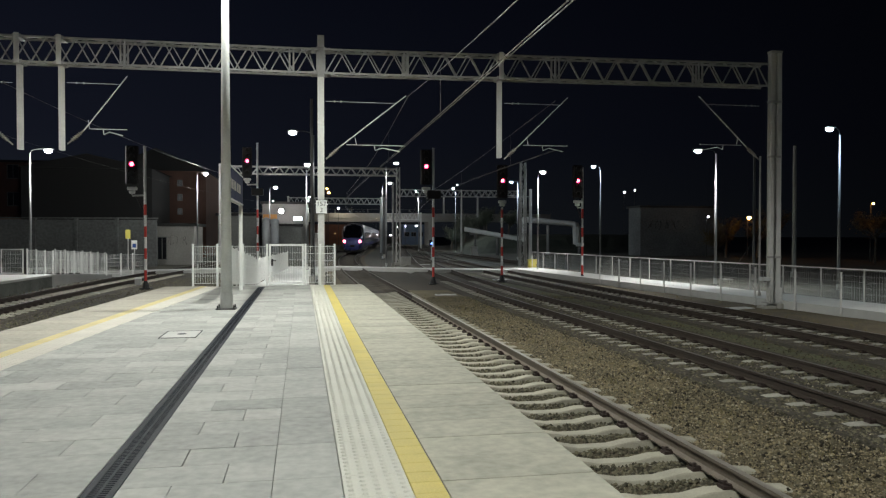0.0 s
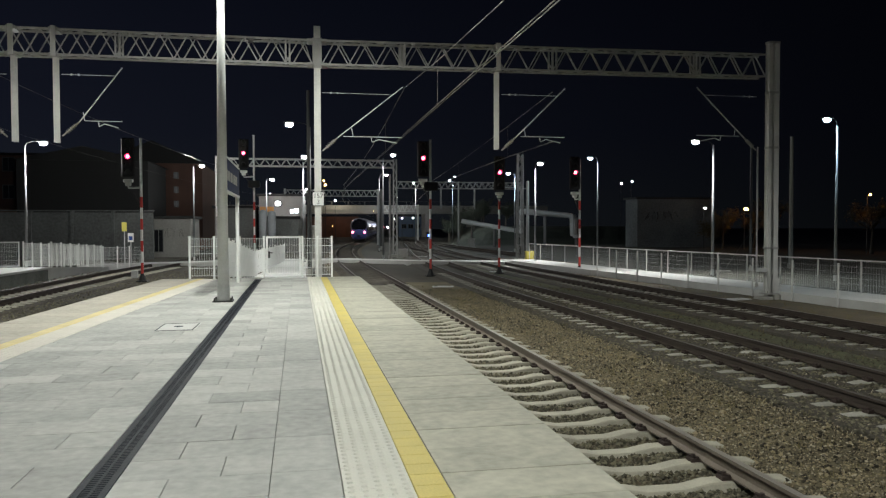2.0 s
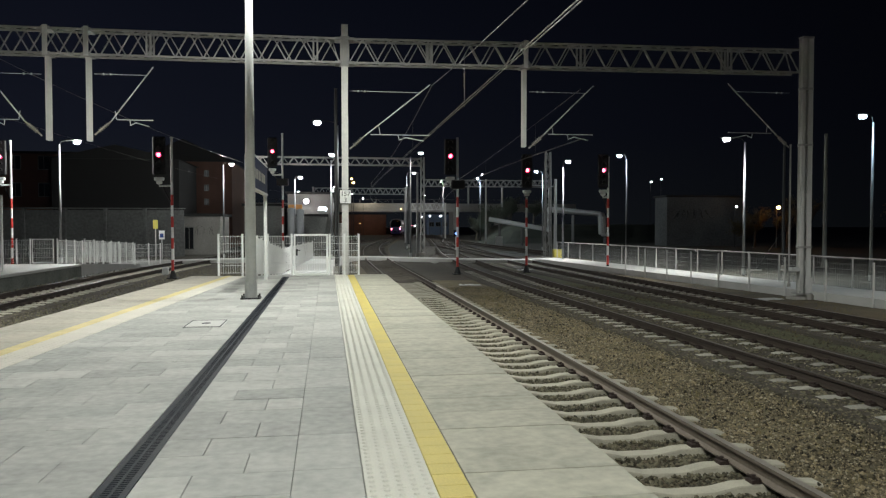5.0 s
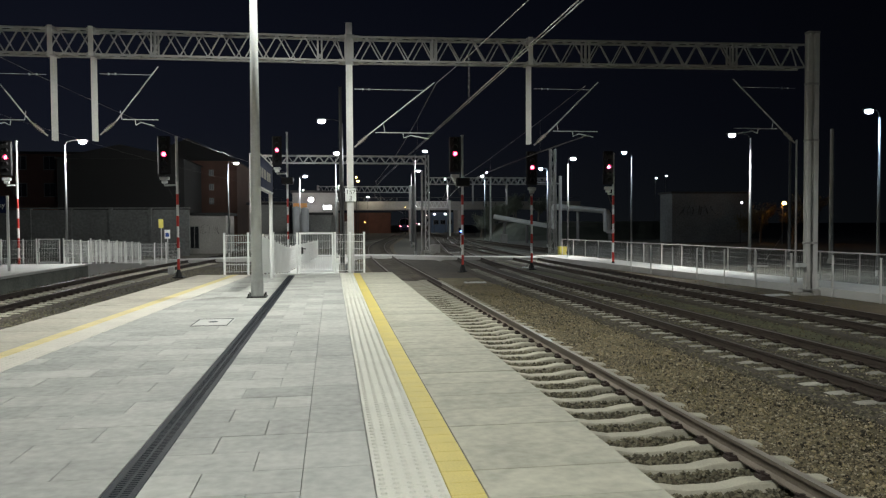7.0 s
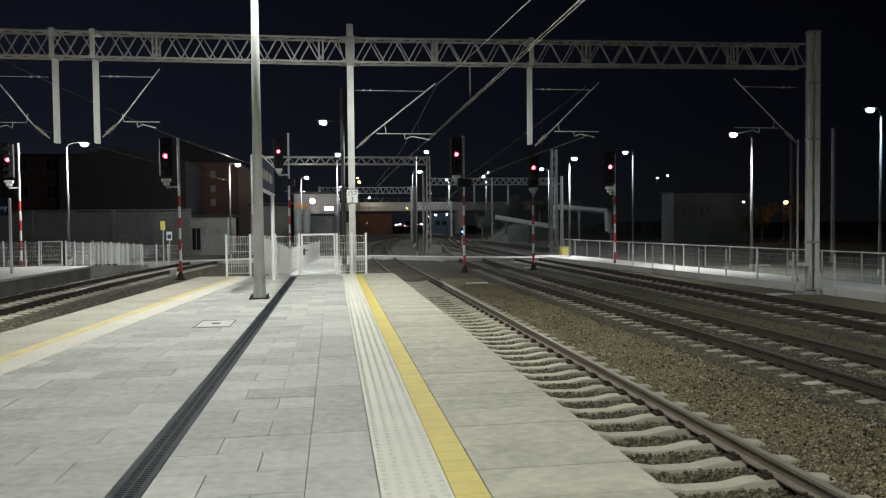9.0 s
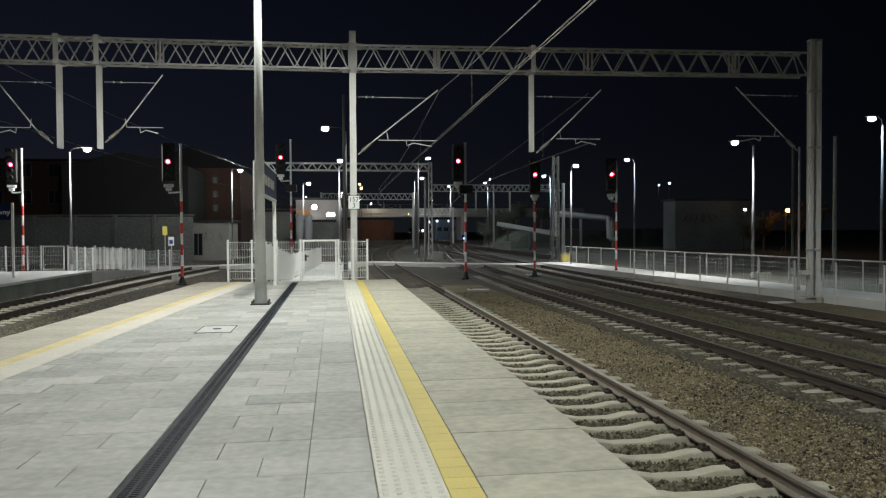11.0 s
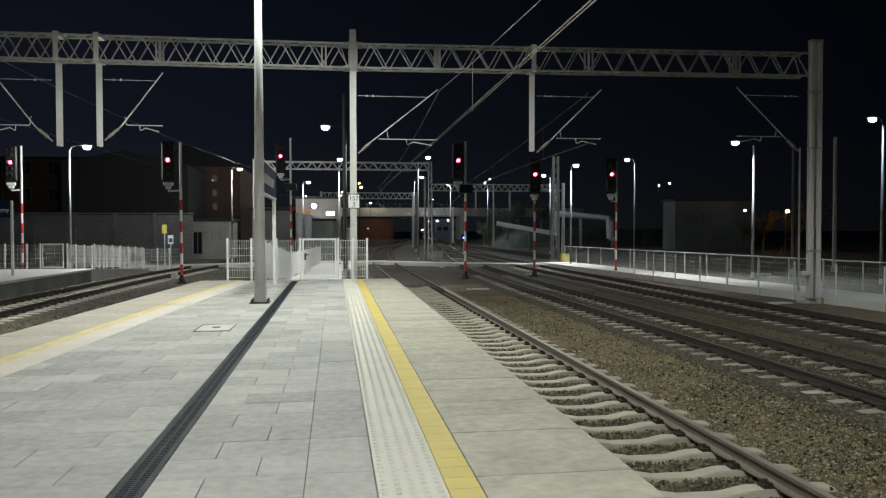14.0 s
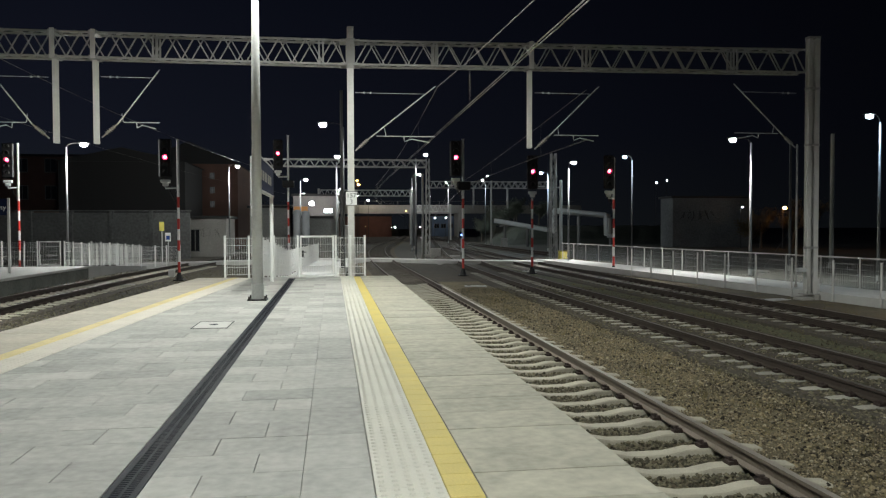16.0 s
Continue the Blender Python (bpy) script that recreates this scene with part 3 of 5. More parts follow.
def crossing():
    bm = B()
    mid = [(-13.0, 50.0), (-8.0, 52.5), (-2, 55.3), (3.4, 55.3), (8, 51.4), (15.2, 48.2)]
    rows = [[bm.verts.new((x, y + d, z)) for d, z in ((-1.1, -0.75), (1.3, -0.75), (1.3, -1.1), (-1.1, -1.1))] for x, y in mid]
    for a, b in zip(rows, rows[1:]):
        for j in range(4):
            bm.faces.new((a[j], b[j], b[(j + 1) % 4], a[(j + 1) % 4]))
    bmesh.ops.recalc_face_normals(bm, faces=bm.faces)
    return tagged(part("crossing_path", bm, M["path"]), "pale concrete foot crossing laid over the tracks", "crossing", kind="structure")


def walk_x(y):
    return 16.4 - 0.09 * (y - 18)


slope("walkway", [(walk_x(y), walk_x(y) + 2.3, y, -0.68) for y in (-8, 18, 32, 50)], "path",
      "raised pale concrete walkway between railings", 0.28)
slope("platform_far", [(-19, -12.45 + 0.027 * (y - 20), y, -0.38) for y in (2, 20, 39.8)], "path",
      "low concrete platform surface with a pale edge", 0.10, "platform")
slope("platform_far_wall", [(-18.9, -12.53 + 0.027 * (y - 20), y, -0.485) for y in (2, 20, 39.7)], "grime",
      "dark stained concrete retaining wall of the low platform", 0.62, "wall")
slope("ramp_far", [(-13.4, -12.0, 39.8, -0.385), (-13.0, -11.4, 49, -0.84)], "path", "pale concrete ramp sloping from the low platform", 0.8, "ramp")
crossing()


# ---- fences ----
def mesh_panel(bm_rods, a, b, za, zb, h, step=0.07, levels=6, r=0.0035):
    a, b = Vector(a), Vector(b)
    L = (b - a).length
    n = max(2, int(L / step))
    for i in range(n + 1):
        p = a.lerp(b, i / n)
        z = za + (zb - za) * i / n
        bar(bm_rods, (p.x, p.y, z + 0.06), (p.x, p.y, z + h), 2 * r, 2 * r)
    for j in range(levels):
        hh = 0.08 + (h - 0.1) * j / (levels - 1)
        bar(bm_rods, (a.x, a.y, za + hh), (b.x, b.y, zb + hh), 3 * r, 3 * r)


def fence(name, label, stations, h=1.2, post=0.03, mat="white", step=0.07, levels=6, rail=False, r=0.0035, drop=0.0):
    """Posts at the stations (x, y, z), a welded mesh panel between each two."""
    fc = thing(name, label, "fence")
    for x, y, z in stations:
        b = B()
        box(b, x - post, x + post, y - post, y + post, z - drop - 0.02, z + h + 0.05, 0.006)
        box(b, x - post - 0.006, x + post + 0.006, y - post - 0.006, y + post + 0.006, z + h + 0.045, z + h + 0.06)
        part("post", b, M[mat], fc)
    for p, q in zip(stations, stations[1:]):
        b = B()
        mesh_panel(b, (*p[:2], 0), (*q[:2], 0), p[2], q[2], h, step, levels, r)
        if rail:
            bar(b, (p[0], p[1], p[2] + h + 0.03), (q[0], q[1], q[2] + h + 0.03), 0.045, 0.045)
        part("mesh_panel", b, M[mat], fc)
    return fc


def gate(name, label, x0, x1, y, z, h=1.25, swing=0.0, step=0.07):
    g = thing(name, label, "gate", (x0, y, z), swing)
    w = x1 - x0
    b = B()
    box(b, 0, 0.05, -0.025, 0.025, 0.05, h)
    box(b, w - 0.05, w, -0.025, 0.025, 0.05, h)
    box(b, 0.05, w - 0.05, -0.025, 0.025, h - 0.05, h)
    box(b, 0.05, w - 0.05, -0.025, 0.025, 0.05, 0.10)
    part("gate_frame", b, M["white"], g)
    b = B()
    mesh_panel(b, (0.05, 0, 0), (w - 0.05, 0, 0), 0.05, 0.05, h - 0.08, step)
    part("mesh_panel", b, M["white"], g)
    b = B()
    box(b, 0.06, 0.12, -0.05, 0.05, 0.6, 0.8)
    box(b, 0.08, 0.2, -0.07, -0.05, 0.74, 0.77)
    part("latch", b, M["dark"], g, "dark gate latch with a lever handle")
    return g


platform()
fence("mesh_fence", "white welded mesh fence across the platform end", [(-3.2, 23.5, 0), (-2.5, 23.5, 0), (-1.75, 23.45, 0), (-1.04, 23.4, 0)])
fence("mesh_fence", "short white mesh fence panel beside the gate", [(0.10, 23.4, 0), (0.55, 23.42, 0), (0.98, 23.4, 0)])
gate("platform_gate", "closed white mesh gate with a dark latch", -0.98, 0.05, 23.4, 0.0)
fence("ramp_fence", "white mesh fence running down beside the ramp",
      [(-2.12 + 0.012 * i, 24.0 + 1.5 * i, -0.06 - 0.09 * i) for i in range(9)] + [(-2.0, 37.6, -0.77), (-1.85, 40, -0.78), (-1.6, 43, -0.78), (-1.4, 46, -0.78), (-1.15, 49, -0.78), (-0.95, 52, -0.78)])
fence("walkway_fence", "white mesh railing on posts along the walkway edge", [(walk_x(y) - 0.06, y, -0.66) for y in [20.36 - 2.02 * k for k in range(7, 0, -1)] + [20.36 + 1.945 * k for k in range(9)]],
      1.00, 0.026, "pale_steel", 0.10, 6, drop=0.3, r=0.0012)
fence("walkway_fence", "grey mesh railing with a top rail behind the walkway", [(walk_x(y) + 2.25, y, -0.68) for y in [23.9 + 1.9 * k for k in range(-9, 15)]],
      1.03, 0.024, "pale_steel", 0.10, 6, rail=True, r=0.0012)
fence("mesh_fence", "white mesh fence at the end of the low platform", [(-19, 39.5, -0.38), (-17.4, 39.5, -0.38), (-15.9, 39.5, -0.38), (-14.9, 39.5, -0.38), (-14.28, 39.5, -0.38)])
fence("ramp_fence", "white mesh fence beside the lower ramp", [(-13.1 + 0.012 * i, 39.7 + 1.25 * i, -0.38 - 0.055 * i) for i in range(9)])
fence("mesh_fence", "white mesh fence along the foot path", [(-11.9, 46.5, -0.8), (-11.2, 46.9, -0.8), (-10.5, 47.3, -0.8), (-9.9, 47.6, -0.8), (-9.2, 48, -0.8)])
fence("ramp_fence", "white mesh fence on the track side of the lower ramp", [(-11.95 + 0.045 * i, 40.1 + 1.4 * i, -0.40 - 0.06 * i) for i in range(7)])
gate("platform_gate", "closed white mesh gate on the low platform", -14.2, -13.2, 39.5, -0.38)


# ---- overhead line ----
GY = 24.0


def gantry():
    g = thing("catenary_gantry", "pale grey lattice portal gantry spanning all the tracks", "gantry")
    zt, zb, dy = 7.28, 6.55, 0.20

    def beam(xa, ya, xb, yb):
        L = xb - xa

        def at(x, k, z):
            return (x, ya + (yb - ya) * (x - xa) / L + k * dy, z)
        for k in (-1, 1):
            for z in (zt, zb):
                b = B()
                bar(b, at(xa, k, z), at(xb, k, z), 0.058, 0.058)
                part("chord", b, M["truss"], g)
        n = round(L / 0.8)
        b = B()
        for i in range(n):
            x0, x1 = xa + L * i / n, xa + L * (i + 1) / n
            xm = (x0 + x1) / 2
            for k in (-1, 1):
                sh = 0.18 if k > 0 else 0
                bar(b, at(x0 + sh, k, zb), at(min(xm + sh, xb), k, zt), 0.034, 0.034)
                bar(b, at(min(xm + sh, xb), k, zt), at(min(x1 + sh, xb), k, zb), 0.034, 0.034)
            for z in (zt, zb):
                bar(b, at(x0, -1, z), at(xm, 1, z), 0.035, 0.035)
                bar(b, at(xm, 1, z), at(x1, -1, z), 0.035, 0.035)
            if i % 6 == 3:
                for k in (-1, 1):
                    for x in (x0, x0 + 0.12):
                        bar(b, at(x, k, zb), at(x, k, zt), 0.05, 0.05)
        tagged(part("lattice", b, M["truss"], g), kind="stuff")
    beam(-17.5, GY, 0.45, GY)
    beam(0.73, GY, 15.4, 23.25)
    # the column on the platform end, rolled steel with splice plates
    b = B()
    h_beam(b, 0.59, GY, 0.20, 0.20, -1.1, 7.75)
    part("column", b, M["pale_steel"], g, "pale grey steel column")
    for z in (zb, zt):
        for s in (-1, 1):
            b = B()
            box(b, 0.59 - 0.30 if s < 0 else 0.59 + 0.1, 0.59 - 0.1 if s < 0 else 0.59 + 0.30, GY - 0.26, GY + 0.26, z - 0.04, z + 0.04, 0.01)
            part("splice_plate", b, M["truss"], g)
    b = B()
    box(b, 0.45, 0.73, GY - 0.13, GY - 0.10, zb - 0.1, zt + 0.1)
    part("splice_plate", b, M["truss"], g)
    # the lattice tower
    tx, ty = 15.71, 23.2
    for sx, w in ((-0.075, 0.11), (0.175, 0.16)):
        b = B()
        h_beam(b, tx + sx, ty, w, 0.22, -0.745, 7.75)
        part("tower_post", b, M["pale_steel"], g)
    z, i = -0.72, 0
    while z < 7.2:
        x0, x1 = (tx - 0.07, tx + 0.13) if i % 2 else (tx + 0.13, tx - 0.07)
        b = B()
        bar(b, (x0, ty - 0.08, z), (x1, ty - 0.08, z + 0.42), 0.032, 0.012)
        part("lacing_bar", b, M["pale_steel"], g)
        z += 0.42
        i += 1
    for z in (0.75, 4.15, 6.0, 7.68):
        b = B()
        box(b, tx - 0.14, tx + 0.265, ty - 0.13, ty + 0.13, z, z + 0.07)
        part("tie_plate", b, M["truss"], g)
    b = B()
    box(b, tx + 0.005, tx + 0.178, ty - 0.3, ty + 0.3, -1.2, -0.78, 0.015)
    box(b, tx + 0.192, tx + 0.365, ty - 0.3, ty + 0.3, -1.2, -0.78, 0.015)
    box(b, tx - 0.42, tx - 0.01, ty - 0.3, ty + 0.25, -1.2, -0.86, 0.03)
    part("footing", b, M["concrete"], g, "pale concrete footing")
    b = B()
    box(b, tx - 0.22, tx + 0.36, ty - 0.24, ty + 0.24, -0.78, -0.745)
    for x in (tx - 0.17, tx + 0.31):
        rod(b, (x, ty - 0.18, -0.745), (x, ty - 0.18, -0.66), 0.018, n=6)
    part("base_plate", b, M["truss"], g)
    b = B()
    box(b, tx - 0.46, tx - 0.17, ty - 0.14, ty + 0.02, -0.02, 0.12, 0.01)
    box(b, tx - 0.18, tx - 0.12, ty - 0.12, ty - 0.10, 0.02, 0.08)
    part("junction_box", b, M["galv"], g, "small grey junction box")
    for sx in (0.09, 0.28):
        b = B()
        bar(b, (tx + sx, ty - 0.13, -0.75), (tx + sx, ty - 0.115, -0.25), 0.05, 0.015)
        part("stiffener", b, M["pale_steel"], g)
    b = B()
    box(b, -17.9, -17.4, GY - 0.3, GY + 0.3, -1.1, 7.75)
    part("tower_post", b, M["truss"], g)
    # posts that hang from the beam
    for x in (-8.08, -6.95, 6.27):
        y = GY if x < 0 else GY - 0.75 * (x - 0.6) / 15
        b = B()
        h_beam(b, x, y, 0.13, 0.18, 4.02, 6.6)
        post = part("hanging_post", b, M["pale_steel"], g)
        for z in (6.55, 7.28):
            b = B()
            box(b, x - 0.12, x + 0.12, y - 0.26, y + 0.26, z - 0.05, z + 0.05)
            part("clamp_plate", b, M["truss"], post)
        b = B()
        box(b, x - 0.07, x + 0.07, y - 0.285, y - 0.262, 6.5, 7.36)
        part("front_plate", b, M["pale_steel"], post)
    # kilometre plate
    b = B()
    box(b, 0.425, 0.765, GY - 0.15, GY - 0.135, 2.20, 2.61, 0.004)
    plate = part("kilometre_plate", b, M["white"], g, "white plate with black kilometre figures")
    b = B()
    box(b, 0.410, 0.780, GY - 0.133, GY - 0.125, 2.185, 2.625)
    part("plate_rim", b, M["black"], plate)
    for txt, z in (("157", 2.43), ("3", 2.24)):
        words("figures", txt, 0.20, M["black"], plate, Matrix.Translation((0.595, GY - 0.152, z)) @ Matrix.Rotation(radians(90), 4, "X"))
    return g


def cantilever(x, y, side, z0, reach):
    """Bracket arm on a post: a sloping tube with insulators, a stay above and a registration arm below."""
    c = thing("cantilever_arm", "galvanised bracket arm with brown insulators holding the contact wire", "cantilever arm", group="bracket arms of the overhead line")
    s = side
    top = (x + s * (reach * 1.06), y, z0 + 2.05)
    b = B()
    rod(b, (x + s * 0.55, y, z0 + 0.42), top, 0.019)
    part("arm_tube", b, M["galv"], c)
    b = B()
    rod(b, (x + s * 0.08, y, z0), (x + s * 0.55, y, z0 + 0.42), 0.025)
    for k in range(5):
        u = 0.22 + 0.08 * k
        p = Vector((x + s * (0.08 + 0.47 * u * 1.4), y, z0 + 0.42 * u * 1.4))
        d = Vector((s * 0.47, 0, 0.42)).normalized() * 0.012
        rod(b, p - d, p + d, 0.06, n=10)
    part("insulator", b, M["insul"], c, "brown ribbed insulator")
    b = B()
    rod(b, (x + s * 0.08, y, z0 + 1.80), (x + s * (reach * 0.93), y, z0 + 1.80), 0.009)
    for k in (0.35, 0.55):
        ball(b, (x + s * k, y, z0 + 1.80), 0.035)
    part("stay", b, M["galv"], c)
    b = B()
    rod(b, (x + s * 0.72, y, z0 + 0.46), (x + s * (reach * 1.05), y, z0 + 0.46), 0.014)
    bent(b, [(x + s * reach * 0.65, y, z0 + 0.44), (x + s * reach * 0.66, y, z0 + 0.30), (x + s * reach * 0.75, y, z0 + 0.38), (x + s * reach * 0.98, y, z0 + 0.28)], 0.017)
    rod(b, (x + s * reach * 0.42, y, z0 + 0.46), (x + s * reach * 0.40, y, z0 + 0.72), 0.012)
    part("registration_arm", b, M["galv"], c)
    return c


def wires(name, label, f, sag_mid, z_contact, z_top, supports, far, begin=-12, shift=0.03, drop=True, thick=0.009):
    w = thing(name, label, "overhead wire", group="overhead wires")
    b = B()
    for dx in (-0.03, 0.03):
        pts = [offset(f, s, shift + dx, z_contact) for s in np.arange(begin, far, 6)]
        bent(b, pts, thick, 5)
    part("contact_wire", b, M["wire"], w, "twin copper contact wire")
    b, d = B(), B()
    for s0, s1 in zip(supports, supports[1:]):
        pts = []
        for i in range(11):
            u = i / 10
            z = z_top - 4 * sag_mid * u * (1 - u)
            pts.append(offset(f, s0 + (s1 - s0) * u, -0.05, z))
        bent(b, pts, 0.010, 5)
        for p in pts[1:-1:2] if drop else ():
            rod(d, p, (p.x, p.y, z_contact), 0.004, n=4)
    part("messenger_wire", b, M["wire"], w, "sagging carrier wire")
    if drop:
        tagged(part("droppers", d, M["wire"], w), kind="stuff")
    else:
        d.free()
    return w


gantry()
for x, s, z, r in ((0.66, 1, 3.9, 2.45), (6.36, 1, 3.99, 2.1), (15.3, -1, 4.1, 2.15), (-6.86, 1, 4.2, 1.66), (-8.17, -1, 4.15, 1.68)):
    cantilever(x, GY - 0.1 if x < 1 else GY - 0.75 * (x - 0.6) / 15, s, z, r)
wires("overhead_wire", "copper overhead line above the platform track", T1, 1.1, 4.38, 5.95, (-34, 24, 78, 130, 190), 200, shift=-0.15)
wires("overhead_wire", "copper overhead line above the middle track", T2, 1.1, 4.32, 5.9, (23.6, 78, 130, 190), 190, 23.6)
wires("overhead_wire", "copper overhead line above the curving track", T0, 0.02, 4.9, 6.72, (14, 58, 78), 79, 24, drop=False, thick=0.002)


# ---- lamps ----
def street_lamp(x, y, z, top, hx, hz, power, label, colour=(0.95, 0.97, 0.93), r=0.075, hy=0.0, shine=True, mat="led", group="station lamps", wide=160, twin=False, bare=False):
    lp = thing("street_lamp", label, "street lamp", (x, y, z), group=group)
    dx, dz, H = hx - x, hz - z, top - z
    b = B()
    rod(b, (0, 0, 0), (0, 0, H), r, r * 0.5, 16)
    part("pole", b, M["galv" if twin else "lamp_pole"], lp, "tapered galvanised pole", True)
    b = B()
    box(b, -1.7 * r, 1.7 * r, -1.7 * r, 1.7 * r, 0, 0.03)
    for i in (-1, 1):
        for j in (-1, 1):
            rod(b, (i * 1.4 * r, j * 1.4 * r, 0.03), (i * 1.4 * r, j * 1.4 * r, 0.09), 0.016, n=6)
    part("base_plate", b, M["dark"], lp)
    b = B()
    rod(b, (0, 0, 0.0), (0, 0, 0.34), r * 1.10, n=16)
    part("base_sleeve", b, M["galv"], lp)
    for side in ((1, -1) if twin else (1,)):
        ax = dx * side
        b = B()
        bent(b, [(0, 0, H - 0.05), (0.12 * ax, 0.12 * hy, H + (dz - H) * 0.7), (0.4 * ax, 0.4 * hy, dz + 0.02), (ax * 0.8, hy * 0.8, dz + 0.03)], 0.018)
        part("arm", b, M["black"], lp)
        b = B()
        box(b, ax - 0.24, ax + 0.24, hy - 0.15, hy + 0.15, dz + 0.0, dz + 0.06, 0.02)
        head = part("lamp_head", b, M["dark"], lp, "flat grey lamp head")
        b = B()
        ball(b, (ax, hy, dz - 0.06), 0.15, 1.2, 0.9, 0.75)
        part("diffuser", b, M[mat], head, "bright white diffuser")
        if shine:
            li = bpy.data.lights.new("lamp_light", "POINT" if bare else "SPOT")
            li.energy, li.color, li.shadow_soft_size = power * LAMP * (0.75 if side < 0 else 1.12 if twin else 1.0), colour, 0.30
            if not bare:
                li.spot_size, li.spot_blend = radians(wide), 0.4 if twin else 0.9
                li.energy *= 1.0 if twin else 1.2
            lo = new("lamp_light", li)
            lo.parent = lp
            lo.location = (ax, hy, dz - (0.50 if bare else 0.20))
    return lp


WARM = (0.94, 0.97, 0.90)
LBL = "tall galvanised station lamp with a lit white head"
# the second arm, above the view, is unseen and added to fill shadows
street_lamp(-1.53, 16.0, 0, 8.8, -0.45, 9.05, 900, "tall galvanised lamp post on the platform paving, its second arm added", WARM, r=0.115, wide=166, twin=True)
# unseen post behind the viewer, repeated to light the near platform
street_lamp(-1.53, -4.0, 0, 8.8, -0.45, 9.05, 900, "tall galvanised lamp post on the platform paving, its second arm added", WARM, r=0.115, wide=166, twin=True)
street_lamp(0.53, 36.0, -0.78, 6.2, -0.41, 6.37, 800, LBL, wide=140)
street_lamp(0.31, 52.0, -0.78, 5.95, 0.36, 6.26, 520, LBL, hy=-1.0, wide=140)
street_lamp(-2.84, 70.0, -1, 5.7, -2.34, 5.91, 300, LBL, bare=True)
street_lamp(6.59, 60.0, -1, 6.99, 7.4, 7.32, 380, LBL, wide=130)
street_lamp(8.37, 80.0, -1, 6.72, 9.15, 7.15, 330, LBL, bare=True)
street_lamp(15.11, 47.3, -0.9, 5.29, 15.45, 5.70, 800, LBL, wide=130)
street_lamp(19.94, 34.0, -0.9, 5.52, 18.99, 5.70, 1000, "slim galvanised lamp behind the walkway railing", wide=128)
street_lamp(23.62, 30.0, -1, 6.01, 23.10, 6.32, 200, "slim lamp with a cool bluish light behind the walkway", colour=(0.6, 0.85, 1.0), mat="ledblue")
street_lamp(22.57, 55.0, -1, 6.56, 21.98, 6.85, 150, LBL, bare=True, mat="ledblue", colour=(0.75, 0.9, 1))
street_lamp(21.79, 75.0, -1, 6.84, 21.08, 7.06, 430, LBL, mat="ledblue", colour=(0.7, 0.88, 1), bare=True)
street_lamp(22.41, 110.0, -1, 7.9, 22.0, 8.55, 480, LBL, colour=(0.7, 0.88, 1), bare=True)
street_lamp(-7.82, 60.0, -1, 6.13, -7.19, 6.27, 400, LBL, bare=True)
street_lamp(-13.3, 40.8, -0.45, 5.60, -12.45, 5.80, 640, "slim galvanised lamp on the low platform", bare=True)
# unseen lamp out of view, added to light the low platform
street_lamp(-13.9, 18.0, -0.38, 5.6, -13.1, 5.80, 1100, "slim galvanised lamp on the low platform", wide=135)
# unseen lamp out of view, added to brighten the walkway and gantry tower
street_lamp(20.3, 15.0, -0.9, 5.52, 19.3, 5.70, 420, "slim galvanised lamp behind the walkway railing", wide=168)


